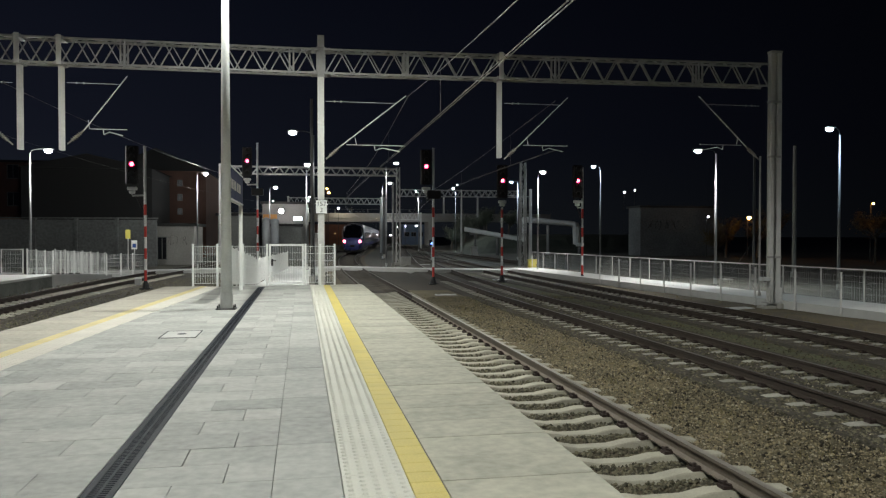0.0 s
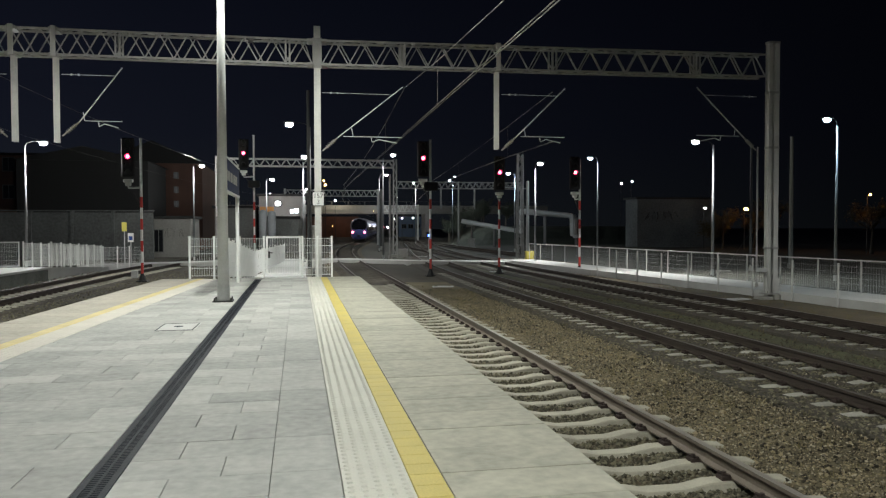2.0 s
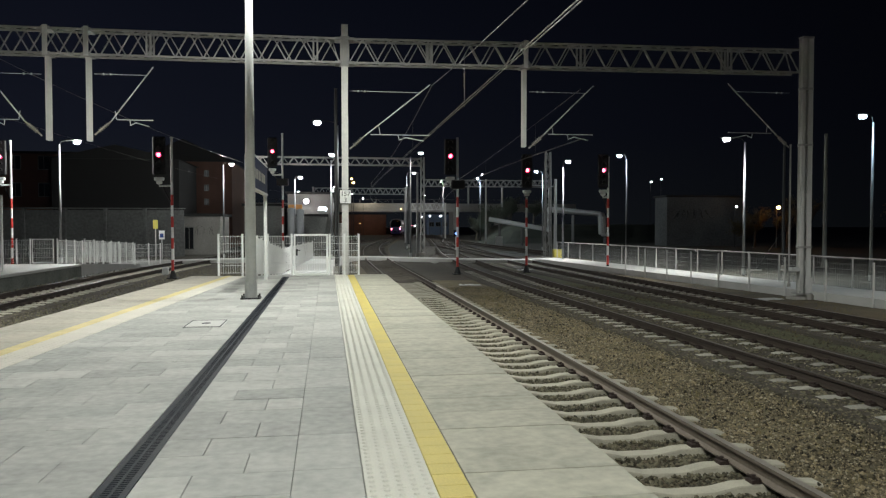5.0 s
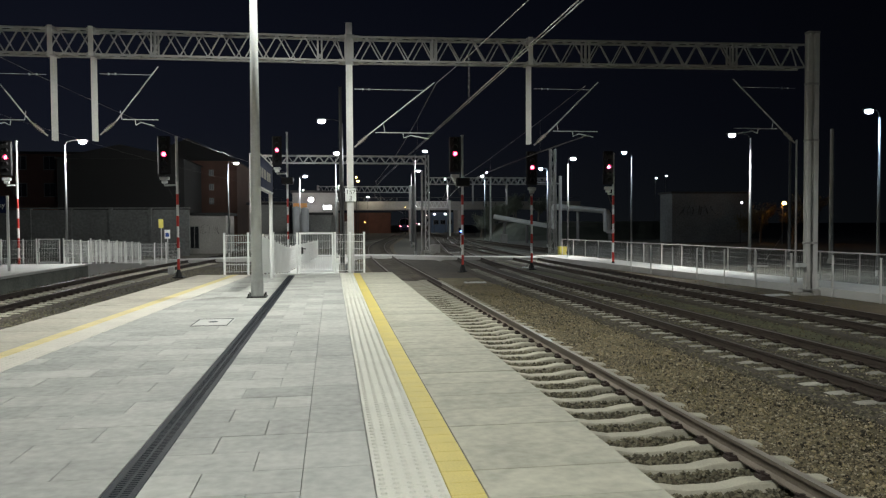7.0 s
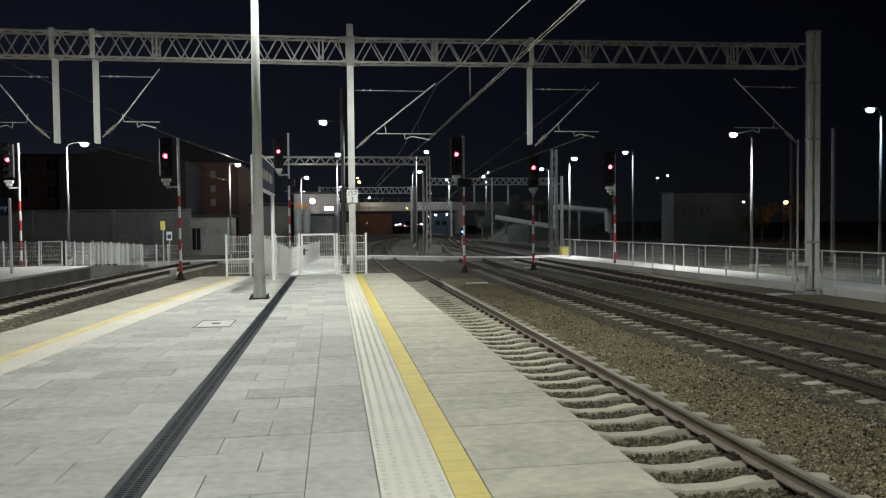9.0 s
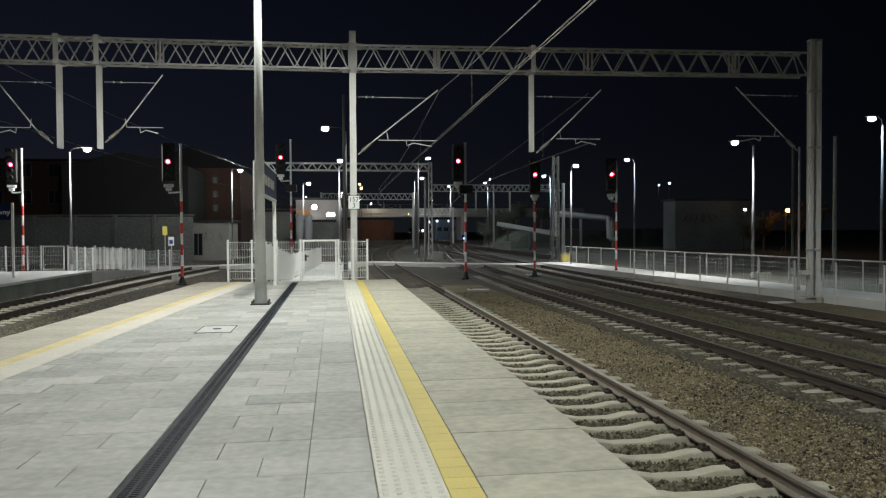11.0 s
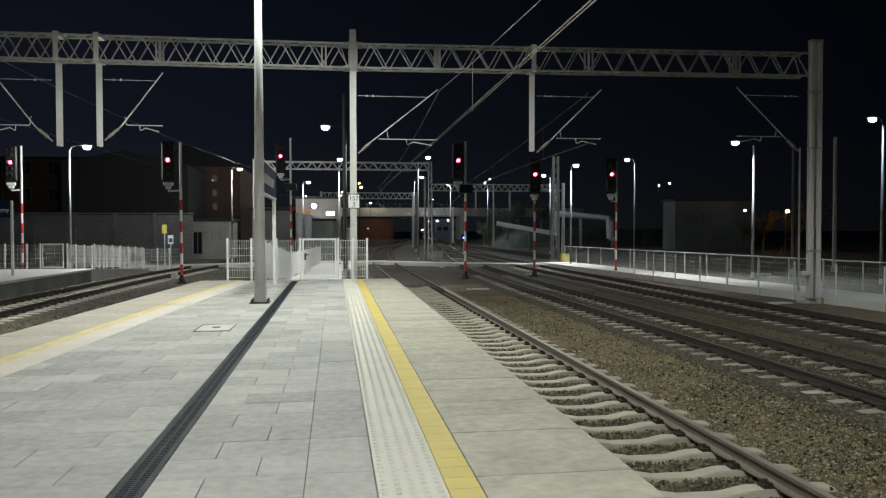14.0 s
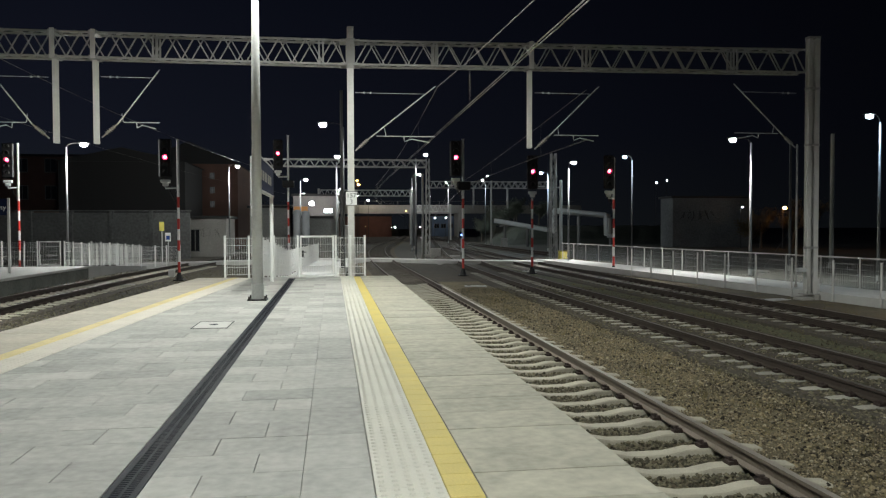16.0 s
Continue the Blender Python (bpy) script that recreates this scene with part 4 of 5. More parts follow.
# ---- signals ----
def signal(x, y, z, top, hx, hz, label, box_z=None, centred=False):
    sg = thing("railway_signal", label, "railway signal", (x, y, z), group="main signals")
    H = top - z
    b = B()
    rod(b, (0, 0, 0.30), (0, 0, 4.5 if not centred else H), 0.060, n=12)
    mast = part("mast", b, M["white"], sg, "mast banded red and white")
    k = 0
    for zz in np.arange(0.35, 3.9, 1.02):
        b = B()
        rod(b, (0, 0, zz), (0, 0, zz + 0.5), 0.063, n=12)
        part("red_band", b, M["red"], mast)
    if not centred:
        b = B()
        rod(b, (0, 0, 4.5), (0, 0, H), 0.060, n=12)
        rod(b, (0, 0, H), (0, 0, H + 0.04), 0.075, n=12)
        part("mast_top", b, M["galv"], sg)
    b = B()
    rod(b, (0, 0, -0.05), (0, 0, 0.35), 0.20, 0.07, 8)
    box(b, -0.24, 0.24, -0.24, 0.24, -0.08, 0.02)
    part("mast_foot", b, M["black"], sg, "black mast foot")
    dx, dz = hx - x, hz - z
    b = B()
    y0 = -0.12
    box(b, dx - 0.30, dx + 0.30, y0 - 0.06, y0 + 0.06, dz - 0.95, dz + 0.86, 0.06)
    box(b, dx - 0.18, dx + 0.18, y0 - 0.02, y0 + 0.18, dz - 0.92, dz + 0.8)
    hd = part("signal_head", b, M["black"], sg, "black signal board with hooded lenses")
    for i, zz in enumerate((0.68, 0.34, 0.0, -0.34, -0.68)):
        b = B()
        rod(b, (dx, y0 - 0.065, dz + zz), (dx, y0 - 0.08, dz + zz), 0.108, n=16)
        part("lens", b, M["redglow" if i == 2 else "lens_off"], hd, "lit red lens" if i == 2 else "dark lens")
        b = B()
        m = 9
        for j in range(m):
            a0, a1 = math.pi * (j / m * 1.2 - 0.1), math.pi * ((j + 1) / m * 1.2 - 0.1)
            p = [(dx + 0.125 * math.cos(a), dz + zz + 0.125 * math.sin(a)) for a in (a0, a1)]
            vs = [b.verts.new(v) for v in ((p[0][0], y0 - 0.06, p[0][1]), (p[1][0], y0 - 0.06, p[1][1]), (p[1][0], y0 - 0.24, p[1][1]), (p[0][0], y0 - 0.24, p[0][1]))]
            b.faces.new(vs)
        bmesh.ops.remove_doubles(b, verts=b.verts[:], dist=0.0005)
        bmesh.ops.solidify(b, geom=b.faces[:], thickness=0.006)
        part("hood", b, M["black"], hd)
        if i == 2:
            b = B()
            rod(b, (dx, y0 - 0.081, dz), (dx, y0 - 0.085, dz), 0.068, n=14)
            part("lamp_core", b, M["redcore"], hd)
    b = B()
    box(b, dx - 0.22, dx + 0.22, y0 - 0.08, y0 + 0.08, dz - 1.20, dz - 1.04, 0.03)
    box(b, dx - 0.13, dx + 0.13, y0 - 0.08, y0 + 0.08, dz - 1.36, dz - 1.20, 0.03)
    part("marker_light", b, M["white"], sg, "white marker light housing")
    b = B()
    if centred:
        rod(b, (0, y0 + 0.05, dz - 1.4), (0, 0, dz - 1.6), 0.04)
    else:
        bent(b, [(dx, y0, dz - 1.36), (dx, y0, dz - 1.45), (0, 0, dz - 1.42)], 0.045)
    part("bracket", b, M["galv"], sg)
    if not centred:
        b = B()
        rod(b, (dx * 0.8, 0.05, dz - 1.45), (0, 0, dz - 2.35), 0.03, n=6)
        part("strut", b, M["black"], sg)
    if box_z is not None:
        b = B()
        box(b, -0.36, 0.36, -0.3, 0.12, box_z - z - 0.22, box_z - z + 0.22, 0.05)
        part("route_indicator", b, M["black"], sg, "black route indicator box")
    return sg


SL = "red-lit railway signal on a red and white banded mast"
signal(-7.18, 37.2, -0.95, 5.62, -7.72, 4.81, SL)
signal(6.62, 38.2, -0.95, 5.95, 6.22, 5.03, SL, 3.6)
signal(10.52, 39.2, -0.95, 3.0, 10.50, 4.43, "red-lit railway signal mounted on top of its mast", centred=True)
signal(15.05, 39.2, -0.95, 5.18, 14.72, 4.48, SL)
signal(-2.69, 48.0, -0.8, 7.18, -3.29, 6.08, SL, 4.2)
signal(-16.05, 42.0, -1.0, 5.86, -16.5, 5.03, SL)


# ---- far gantries and masts ----
def lattice_mast(x, y, z0, z1, w, label, mat="truss"):
    g = thing("lattice_mast", label, "mast", (x, y, z0))
    h = z1 - z0
    for sx in (-1, 1):
        for sy in (-1, 1):
            b = B()
            bar(b, (sx * w, sy * w, 0), (sx * w * 0.7, sy * w * 0.7, h), 0.07, 0.07)
            part("mast_leg", b, M[mat], g)
    b = B()
    n = int(h / 0.7)
    for i in range(n):
        k0, k1 = w * (1 - 0.3 * i / n), w * (1 - 0.3 * (i + 1) / n)
        s = 1 if i % 2 else -1
        for q in (-1, 1):
            bar(b, (-s * k0, q * k0, h * i / n), (s * k1, q * k1, h * (i + 1) / n), 0.04, 0.04)
            bar(b, (q * k0, -s * k0, h * i / n), (q * k1, s * k1, h * (i + 1) / n), 0.04, 0.04)
    part("bracing", b, M[mat], g)
    b = B()
    box(b, -w - 0.2, w + 0.2, -w - 0.2, w + 0.2, -0.15, 0.15)
    part("footing", b, M["concrete"], g)
    return g


def far_gantry(y, xa, xb, zb, zt, drops, label, mat="truss", ends=(True, True)):
    g = thing("catenary_gantry", label, "gantry")
    for k in (-0.3, 0.3):
        for z in (zb, zt):
            b = B()
            bar(b, (xa, y + k, z), (xb, y + k, z), 0.10, 0.10)
            part("chord", b, M[mat], g)
    b = B()
    n = round((xb - xa) / 0.85)
    for i in range(n):
        x0, x1 = xa + (xb - xa) * i / n, xa + (xb - xa) * (i + 1) / n
        for k in (-0.3, 0.3):
            bar(b, (x0, y + k, zb), ((x0 + x1) / 2, y + k, zt), 0.06, 0.06)
            bar(b, ((x0 + x1) / 2, y + k, zt), (x1, y + k, zb), 0.06, 0.06)
    tagged(part("lattice", b, M[mat], g), kind="stuff")
    for x, on in zip((xa, xb), ends):
        if on:
            b = B()
            box(b, x - 0.14, x + 0.14, y - 0.2, y + 0.2, -1.1, zt + 0.2)
            part("column", b, M[mat], g)
    for x in drops:
        b = B()
        box(b, x - 0.10, x + 0.10, y - 0.1, y + 0.1, 4.0, zb + 0.1)
        part("hanging_post", b, M[mat], g)
    return g


far_gantry(66, -6.7, 8.15, 6.75, 7.35, (), "dim grey lattice gantry across the tracks", "truss", (True, False))
lattice_mast(8.3, 66, -1.0, 7.5, 0.17, "grey lattice mast carrying a gantry")
far_gantry(100, 12.9, 30.0, 6.75, 7.6, (18.75, 23.4), "grey lattice gantry over the far tracks", "truss", (False, True))
far_gantry(115, -2.0, 11.86, 6.28, 7.15, (), "pale lattice gantry over the curving track", "pale_steel")
far_gantry(140, 14.5, 21.86, 4.5, 5.6, (), "pale lattice gantry in front of the bridge", "pale_steel", (False, True))
lattice_mast(16.68, 56, -1.0, 7.1, 0.24, "slender lattice mast beside the walkway end")


def pole(x, y, z0, z1, r, label, mat="galv", arms=()):
    p = thing("pole", label, "pole", (x, y, z0))
    b = B()
    rod(b, (0, 0, 0), (0, 0, z1 - z0), r, r * 0.8, 10)
    part("shaft", b, M[mat], p)
    b = B()
    rod(b, (0, 0, -0.05), (0, 0, 0.35), r * 1.7, r * 1.5, 10)
    part("foot", b, M["concrete"], p)
    for dz, dx in arms:
        b = B()
        rod(b, (0, 0, dz), (dx, 0, dz + 0.1), 0.03, n=6)
        part("arm", b, M[mat], p)
    return p


pole(17.9, 58, -1, 5.2, 0.14, "grey steel overhead line pole", arms=((5.6, -2.2),))
pole(21.08, 99.6, -1, 7.7, 0.13, "grey steel gantry pole beside the sidings", "pale_steel")
pole(16.36, 24.9, -0.9, 4.4, 0.04, "slim grey pole beside the gantry tower", "truss")
pole(28.5, 40, -1, 6.8, 0.13, "dim concrete pole behind the walkway", "concrete")
pole(24.6, 38, -1, 6.0, 0.08, "slim dark pole behind the walkway", "dark")
pole(-5.9, 62, -1, 6.8, 0.14, "dark steel pole beside the ramp", "dark")
pole(0.35, 27.5, -0.3, 6.4, 0.07, "dark slim pole behind the gantry column", "dark")
pole(9.45, 88, -1, 6.0, 0.2, "thick dark pole beside the track", "dark")
pole(6.9, 58, -1, 5.6, 0.10, "slim grey pole beside the track", "truss")


# ---- bridge and buildings ----
def bridge():
    g = thing("road_bridge", "low concrete road bridge over the tracks", "bridge")
    b = B()
    box(b, -40, 66, 196, 205, 5.2, 6.2)
    part("deck", b, M["concrete"], g)
    b = B()
    box(b, -40, 66, 195.6, 196.0, 6.0, 7.3)
    part("parapet", b, M["concrete"], g)
    for x in (1.0, 21.2, 33.5, 46):
        b = B()
        box(b, x - 0.65, x + 0.65, 197, 204, -1.1, 5.2)
        part("pier", b, M["concrete"], g)
    for i in range(24):
        b = B()
        box(b, -38 + 4.2 * i, -37.7 + 4.2 * i, 195.7, 195.9, 7.3, 8.3)
        part("railing_post", b, M["dark"], g)
    b = B()
    bar(b, (-40, 195.8, 8.3), (66, 195.8, 8.3), 0.08, 0.08)
    part("handrail", b, M["dark"], g)
    return g


bridge()


def house(name, x0, x1, y0, y1, z0, z1, wall, label, windows=(), roof=0.0, lit="glassdark", cat="building"):
    """A block with a roof; windows on the near face as (x, z, w, h, material)."""
    h = thing(name, label, cat)
    b = B()
    box(b, x0, x1, y0, y1, z0, z1)
    part("wall", b, M[wall], h)
    b = B()
    if roof:
        xm = (x0 + x1) / 2
        vs = [b.verts.new(p) for p in ((x0 - 0.3, y0 - 0.3, z1), (xm, y0 - 0.3, z1 + roof), (x1 + 0.3, y0 - 0.3, z1), (x0 - 0.3, y1 + 0.3, z1), (xm, y1 + 0.3, z1 + roof), (x1 + 0.3, y1 + 0.3, z1))]
        for f in ((0, 2, 1), (3, 4, 5), (0, 1, 4, 3), (1, 2, 5, 4), (0, 3, 5, 2)):
            b.faces.new([vs[i] for i in f])
    else:
        box(b, x0 - 0.25, x1 + 0.25, y0 - 0.25, y1 + 0.25, z1, z1 + 0.25)
    part("roof", b, M["roof"], h)
    for x, z, w, hh, m in windows:
        b = B()
        box(b, x - w / 2 - 0.08, x + w / 2 + 0.08, y0 - 0.06, y0 + 0.02, z - hh / 2 - 0.08, z - hh / 2)
        box(b, x - w / 2 - 0.08, x + w / 2 + 0.08, y0 - 0.06, y0 + 0.02, z + hh / 2, z + hh / 2 + 0.08)
        box(b, x - w / 2 - 0.08, x - w / 2, y0 - 0.06, y0 + 0.02, z - hh / 2, z + hh / 2)
        box(b, x + w / 2, x + w / 2 + 0.08, y0 - 0.06, y0 + 0.02, z - hh / 2, z + hh / 2)
        box(b, x - 0.03, x + 0.03, y0 - 0.05, y0 + 0.02, z - hh / 2, z + hh / 2)
        win = part("window", b, M["darkwall"], h)
        b = B()
        box(b, x - w / 2, x + w / 2, y0 - 0.03, y0 - 0.01, z - hh / 2, z + hh / 2)
        part("pane", b, M[m], win)
    return h


def far_lamp(x, y, z, mat, r, label):
    """A lamp far off: a slim pole with a glowing head."""
    lp = thing("street_lamp", label, "street lamp", (x, y, -1.06), group="far lamps")
    b = B()
    rod(b, (0, 0.3, 0), (0, 0.3, z + 1.0), 0.06, 0.04, 8)
    part("pole", b, M["dark"], lp)
    b = B()
    ball(b, (0, -0.05, z + 1.06), r * 0.45, 1.15, 0.6, 0.85)
    part("lamp_head", b, M[mat], lp, "glowing lamp head")
    return lp


house("station_building", -4.2, 0.7, 84, 96, -1.06, 4.95, "plaster", "pale flat-roofed service building under a floodlight",
      [(-0.45, 3.35, 0.9, 0.42, "litwhite")])
house("shed", -3.0, -0.1, 81.0, 83.9, -1.06, 2.5, "darkwall", "low dark shed in front of the service building", cat="shed")
house("shed", -8.6, -4.6, 82, 90, -1.06, 3.6, "darkwall", "dark storage shed beside the service building", cat="shed")
house("apartment_house", -22, -11.0, 92, 110, -1.06, 9.0, "brickred", "dark red brick house with small lit stair windows",
      [(-13.9, 7.6, 0.4, 0.6, "window_dim"), (-13.9, 5.95, 0.4, 0.6, "window_dim"), (-13.9, 4.3, 0.4, 0.6, "window_dim"),
       (-16.5, 6.8, 1.1, 1.2, "glassdark"), (-16.5, 4.0, 1.1, 1.2, "glassdark"), (-19, 6.8, 1.1, 1.2, "glassdark")], 2.6)
# walls share the near-black colour of the roofs
house("warehouse", -26.2, -14.4, 78, 88, -1.06, 8.0, "roof", "tall near-black warehouse behind the low platform", (), 1.4)


def yard_wall():
    w = thing("yard_wall", "long stained grey concrete yard wall with a coping", "wall")
    for i in range(9):
        x = -40 + 3.13 * i
        b = B()
        box(b, x + 0.01, x + 3.12, 66, 66.3, -1.1, 2.8)
        part("wall_panel", b, M["yard"], w)
        b = B()
        box(b, x - 0.12, x + 0.12, 65.9, 66.34, -1.1, 2.9)
        part("pier", b, M["yard"], w)
    b = B()
    box(b, -40.1, -11.75, 65.92, 66.38, 2.9, 3.0)
    part("coping", b, M["yard"], w)
    return w


yard_wall()


def silo(x, y, r, z1):
    t = thing("silo", "plain zinc-grey upright storage tank", "tank", (x, y, -1.06), group="storage tanks")
    b = B()
    rod(b, (0, 0, 0), (0, 0, z1 + 1.06), r, n=20)
    part("shell", b, M["zinc"], t, "", True)
    b = B()
    rod(b, (0, 0, z1 + 1.06), (0, 0, z1 + 1.2), r * 1.03, r * 0.3, 20)
    part("lid", b, M["zinc"], t)
    return t


silo(-3.42, 76, 0.4, 3.15)
silo(-2.60, 76.2, 0.38, 3.05)


# board and posts are made up to carry the orange-lit band
def orange_board():
    s = thing("billboard", "orange-lit band built as a coloured board on two added posts", "billboard", (-3.2, 79.5, -1.06))
    b = B()
    box(b, -0.7, 0.7, -0.05, 0.05, 4.25, 4.75, 0.01)
    part("panel", b, M["orange_band"], s)
    for x in (-0.55, 0.55):
        b = B()
        rod(b, (x, 0.1, 0), (x, 0.1, 4.6), 0.05, n=8)
        part("post", b, M["dark"], s)
    return s


orange_board()
house("depot_building", 27.2, 36.0, 208, 214, -1.06, 4.6, "blue_sheet", "low blue-grey sheet metal depot beyond the bridge",
      [(28.6 + 1.9 * i, 1.9, 1.3, 1.1, "glassdark") for i in range(4)], cat="depot")
house("apartment_house", -42, -26.8, 90, 104, -1.06, 9.5, "brickred", "dim reddish plaster house behind the warehouse",
      [(-31 - 3 * i, z, 1.1, 1.4, "glassdark") for i in range(3) for z in (2.5, 5.5, 8.5)])
house("garage_row", -12.6, -9.4, 70, 76, -1.06, 2.35, "plaster", "low grimy plaster garage with faded graffiti",
      [(-12.1, 0.4, 0.7, 1.9, "glassdark")], cat="garage")
house("workshop", 42.3, 52.7, 90, 93.5, -1.06, 5.1, "yard", "dim grey workshop with graffiti on its wall", cat="workshop")
house("station_building", -4.0, 16.4, 212, 222, -1.06, 4.6, "brickred", "low orange-lit brick building beyond the bridge",
      [])


def graffiti(x0, x1, y, z0, z1, seed, label):
    """Loose painted strokes on a wall, no letters."""
    r = random.Random(seed)
    b = B()
    n = int((x1 - x0) / 0.7)
    for i in range(n):
        xc = x0 + (x1 - x0) * (i + 0.5) / n
        pts = [(xc + r.uniform(-0.45, 0.45), y, r.uniform(z0, z1)) for _ in range(5)]
        for p, q in zip(pts, pts[1:]):
            bar(b, p, q, 0.09, 0.012)
    ob = part("graffiti", b, M["roof"])
    return tagged(ob, label, "graffiti")


graffiti(43.2, 48.6, 89.985, 2.2, 3.6, 2, "dark spray-painted strokes on the workshop wall")
graffiti(-12.2, -10.0, 69.985, 0.6, 1.6, 4, "dark spray-painted strokes on the garage wall")


def heating_pipe():
    p = thing("heating_pipe", "thick pale insulated district heating pipe with a raised loop", "pipe")
    b = B()
    bent(b, [(20.73, 96.00, 2.37), (28.36, 95.00, 1.01), (28.47, 95.00, 1.17), (28.47, 95.00, 3.57), (28.80, 95.00, 3.68), (34.91, 95.00, 3.14), (35.35, 95.00, 2.92), (35.45, 95.00, 0.52), (36.55, 95.00, 0.30)], 0.30, 12)
    for q in ((28.42, 95.00, 1.01), (28.47, 95.00, 3.63), (35.24, 95.00, 3.08)):
        ball(b, q, 0.33)
    part("pipe_run", b, M["white"], p, "pale metal-clad pipe", True)
    b = B()
    rod(b, (36.44, 96.50, 2.81), (36.44, 96.50, 0.08), 0.30, n=12)
    rod(b, (28.80, 96.40, 3.57), (36.44, 96.40, 2.92), 0.28, n=12)
    part("pipe_run", b, M["white"], p, "pale metal-clad pipe", True)
    for x, h in ((22.1, 2.0), (25.1, 1.5), (32.0, 3.2), (36.4, 0.3)):
        b = B()
        box(b, x - 0.06, x + 0.06, 95.4, 96.4, -1.1, h - 0.25)
        part("support", b, M["dark"], p)
    return p


heating_pipe()

# lamps far away
for x, y, z, m, r, lab in (
        (4.85, 150, 10.73, "amber", 0.38, "far street lamp with an amber light"), (5.2, 150.5, 9.96, "amber", 0.5, "far street lamp with an amber light"),
        (5.5, 170, 8.57, "led", 0.42, "far street lamp with a white light"), (8.0, 170, 7.58, "led", 0.42, "far street lamp with a white light"),
        (-4.0, 110, 6.34, "led", 0.25, "far street lamp with a white light"),
        (66.9, 150, 10.68, "led", 0.34, "far street lamp with a white light"),
        (69.2, 150, 11.17, "led", 0.38, "far street lamp with a white light"), (48.8, 85, 3.82, "led", 0.24, "far street lamp with a white light"),
        (23.5, 190, 3.68, "flood", 0.4, "far yard lamp with a bright white light"), (22.5, 190, 3.78, "flood", 0.36, "far yard lamp with a bright white light"),
        (25.7, 190, 3.88, "led", 0.30, "far yard lamp with a bright white light"), (28.5, 190, 3.99, "led", 0.36, "far yard lamp with a bright white light"),
        (20.5, 160, 8.0, "led", 0.3, "far street lamp with a white light"),
        (33.0, 160, 12.5, "led", 0.25, "far street lamp with a white light"),
        (51.1, 80, 3.6, "amber", 0.5, "street lamp with an amber light by the trees"),
        (21.0, 194, 2.0, "led", 0.30, "far yard lamp with a bright white light"), (22.4, 194, 1.6, "flood", 0.30, "far yard lamp with a bright white light"),
        (17.0, 176, 5.4, "amber", 0.2, "far street lamp with an amber light"), (19.4, 176, 5.6, "led", 0.22, "far street lamp with a white light"),
        (26.0, 150, 5.2, "led", 0.2, "far street lamp with a white light"), (9.0, 209, 2.0, "amber", 0.16, "far street lamp with an amber light")):
    far_lamp(x, y, z, m, r, lab)


street_lamp(18.4, 120, -1.06, 8.4, 18.0, 8.7, 800, LBL, bare=True)
street_lamp(1.0, 120, -1.06, 7.3, 1.3, 7.62, 600, LBL, bare=True)


def floodlight(x, y, z):
    f = thing("floodlight", "glaring white floodlight on the service building wall", "floodlight", (x, y, z))
    b = B()
    rod(b, (0, 0.4, -0.1), (0, 0.0, 0), 0.03)
    box(b, -0.36, 0.36, -0.06, 0.06, -0.26, 0.30, 0.03)
    part("housing", b, M["dark"], f)
    b = B()
    ball(b, (0, -0.10, 0), 0.27, 1, 0.4, 0.9)
    part("lens", b, M["flood"], f, "glowing white lens")
    return f


floodlight(-2.2, 83.6, 4.15)


def glow_light(name, at, power, colour):
    li = bpy.data.lights.new(name, "POINT")
    li.energy, li.color, li.shadow_soft_size = power, colour, 0.3
    lo = new(name, li)
    lo.location = at
    return lo


glow_light("amber_light", (51.1, 79.3, 3.6), 45, (1.0, 0.42, 0.1))
glow_light("flood_light", (-2.2, 82.0, 4.1), 75, (1.0, 0.95, 0.98))
glow_light("bridge_light", (10.0, 192.0, 7.9), 520, (1.0, 0.9, 0.7))
glow_light("yard_light", (22.8, 189.2, 3.8), 800, (0.85, 0.93, 1.0))
glow_light("amber_light", (12.0, 206.5, 3.4), 150, (1.0, 0.66, 0.46))


# ---- grassy bank ----
def bank_height(x, y):
    u = min(1.0, max(0.0, (x - 0.185 * y - 0.8) / 7.0)) * min(1.0, max(0.0, (y - 104) / 8))
    return 2.7 * u * u * (3 - 2 * u)


def bank():
    vs, fs = [], []
    nx, ny = 40, 46
    for j in range(ny + 1):
        for i in range(nx + 1):
            x, y = 19.5 + 1.1 * i, 103 + 2.0 * j
            h = bank_height(x, y)
            vs.append((x, y, -1.075 + h + min(1, h) * 0.25 * noise.noise((x * 0.5, y * 0.5, 7))))
    for j in range(ny):
        for i in range(nx):
            k = j * (nx + 1) + i
            fs.append((k, k + 1, k + nx + 2, k + nx + 1))
    me = bpy.data.meshes.new("grass_bank")
    me.from_pydata(vs, [], fs)
    me.materials.append(M["grass"])
    return tagged(new("grass_bank", me), "rough grassy bank rising beside the sidings", "bank", kind="structure")


bank()


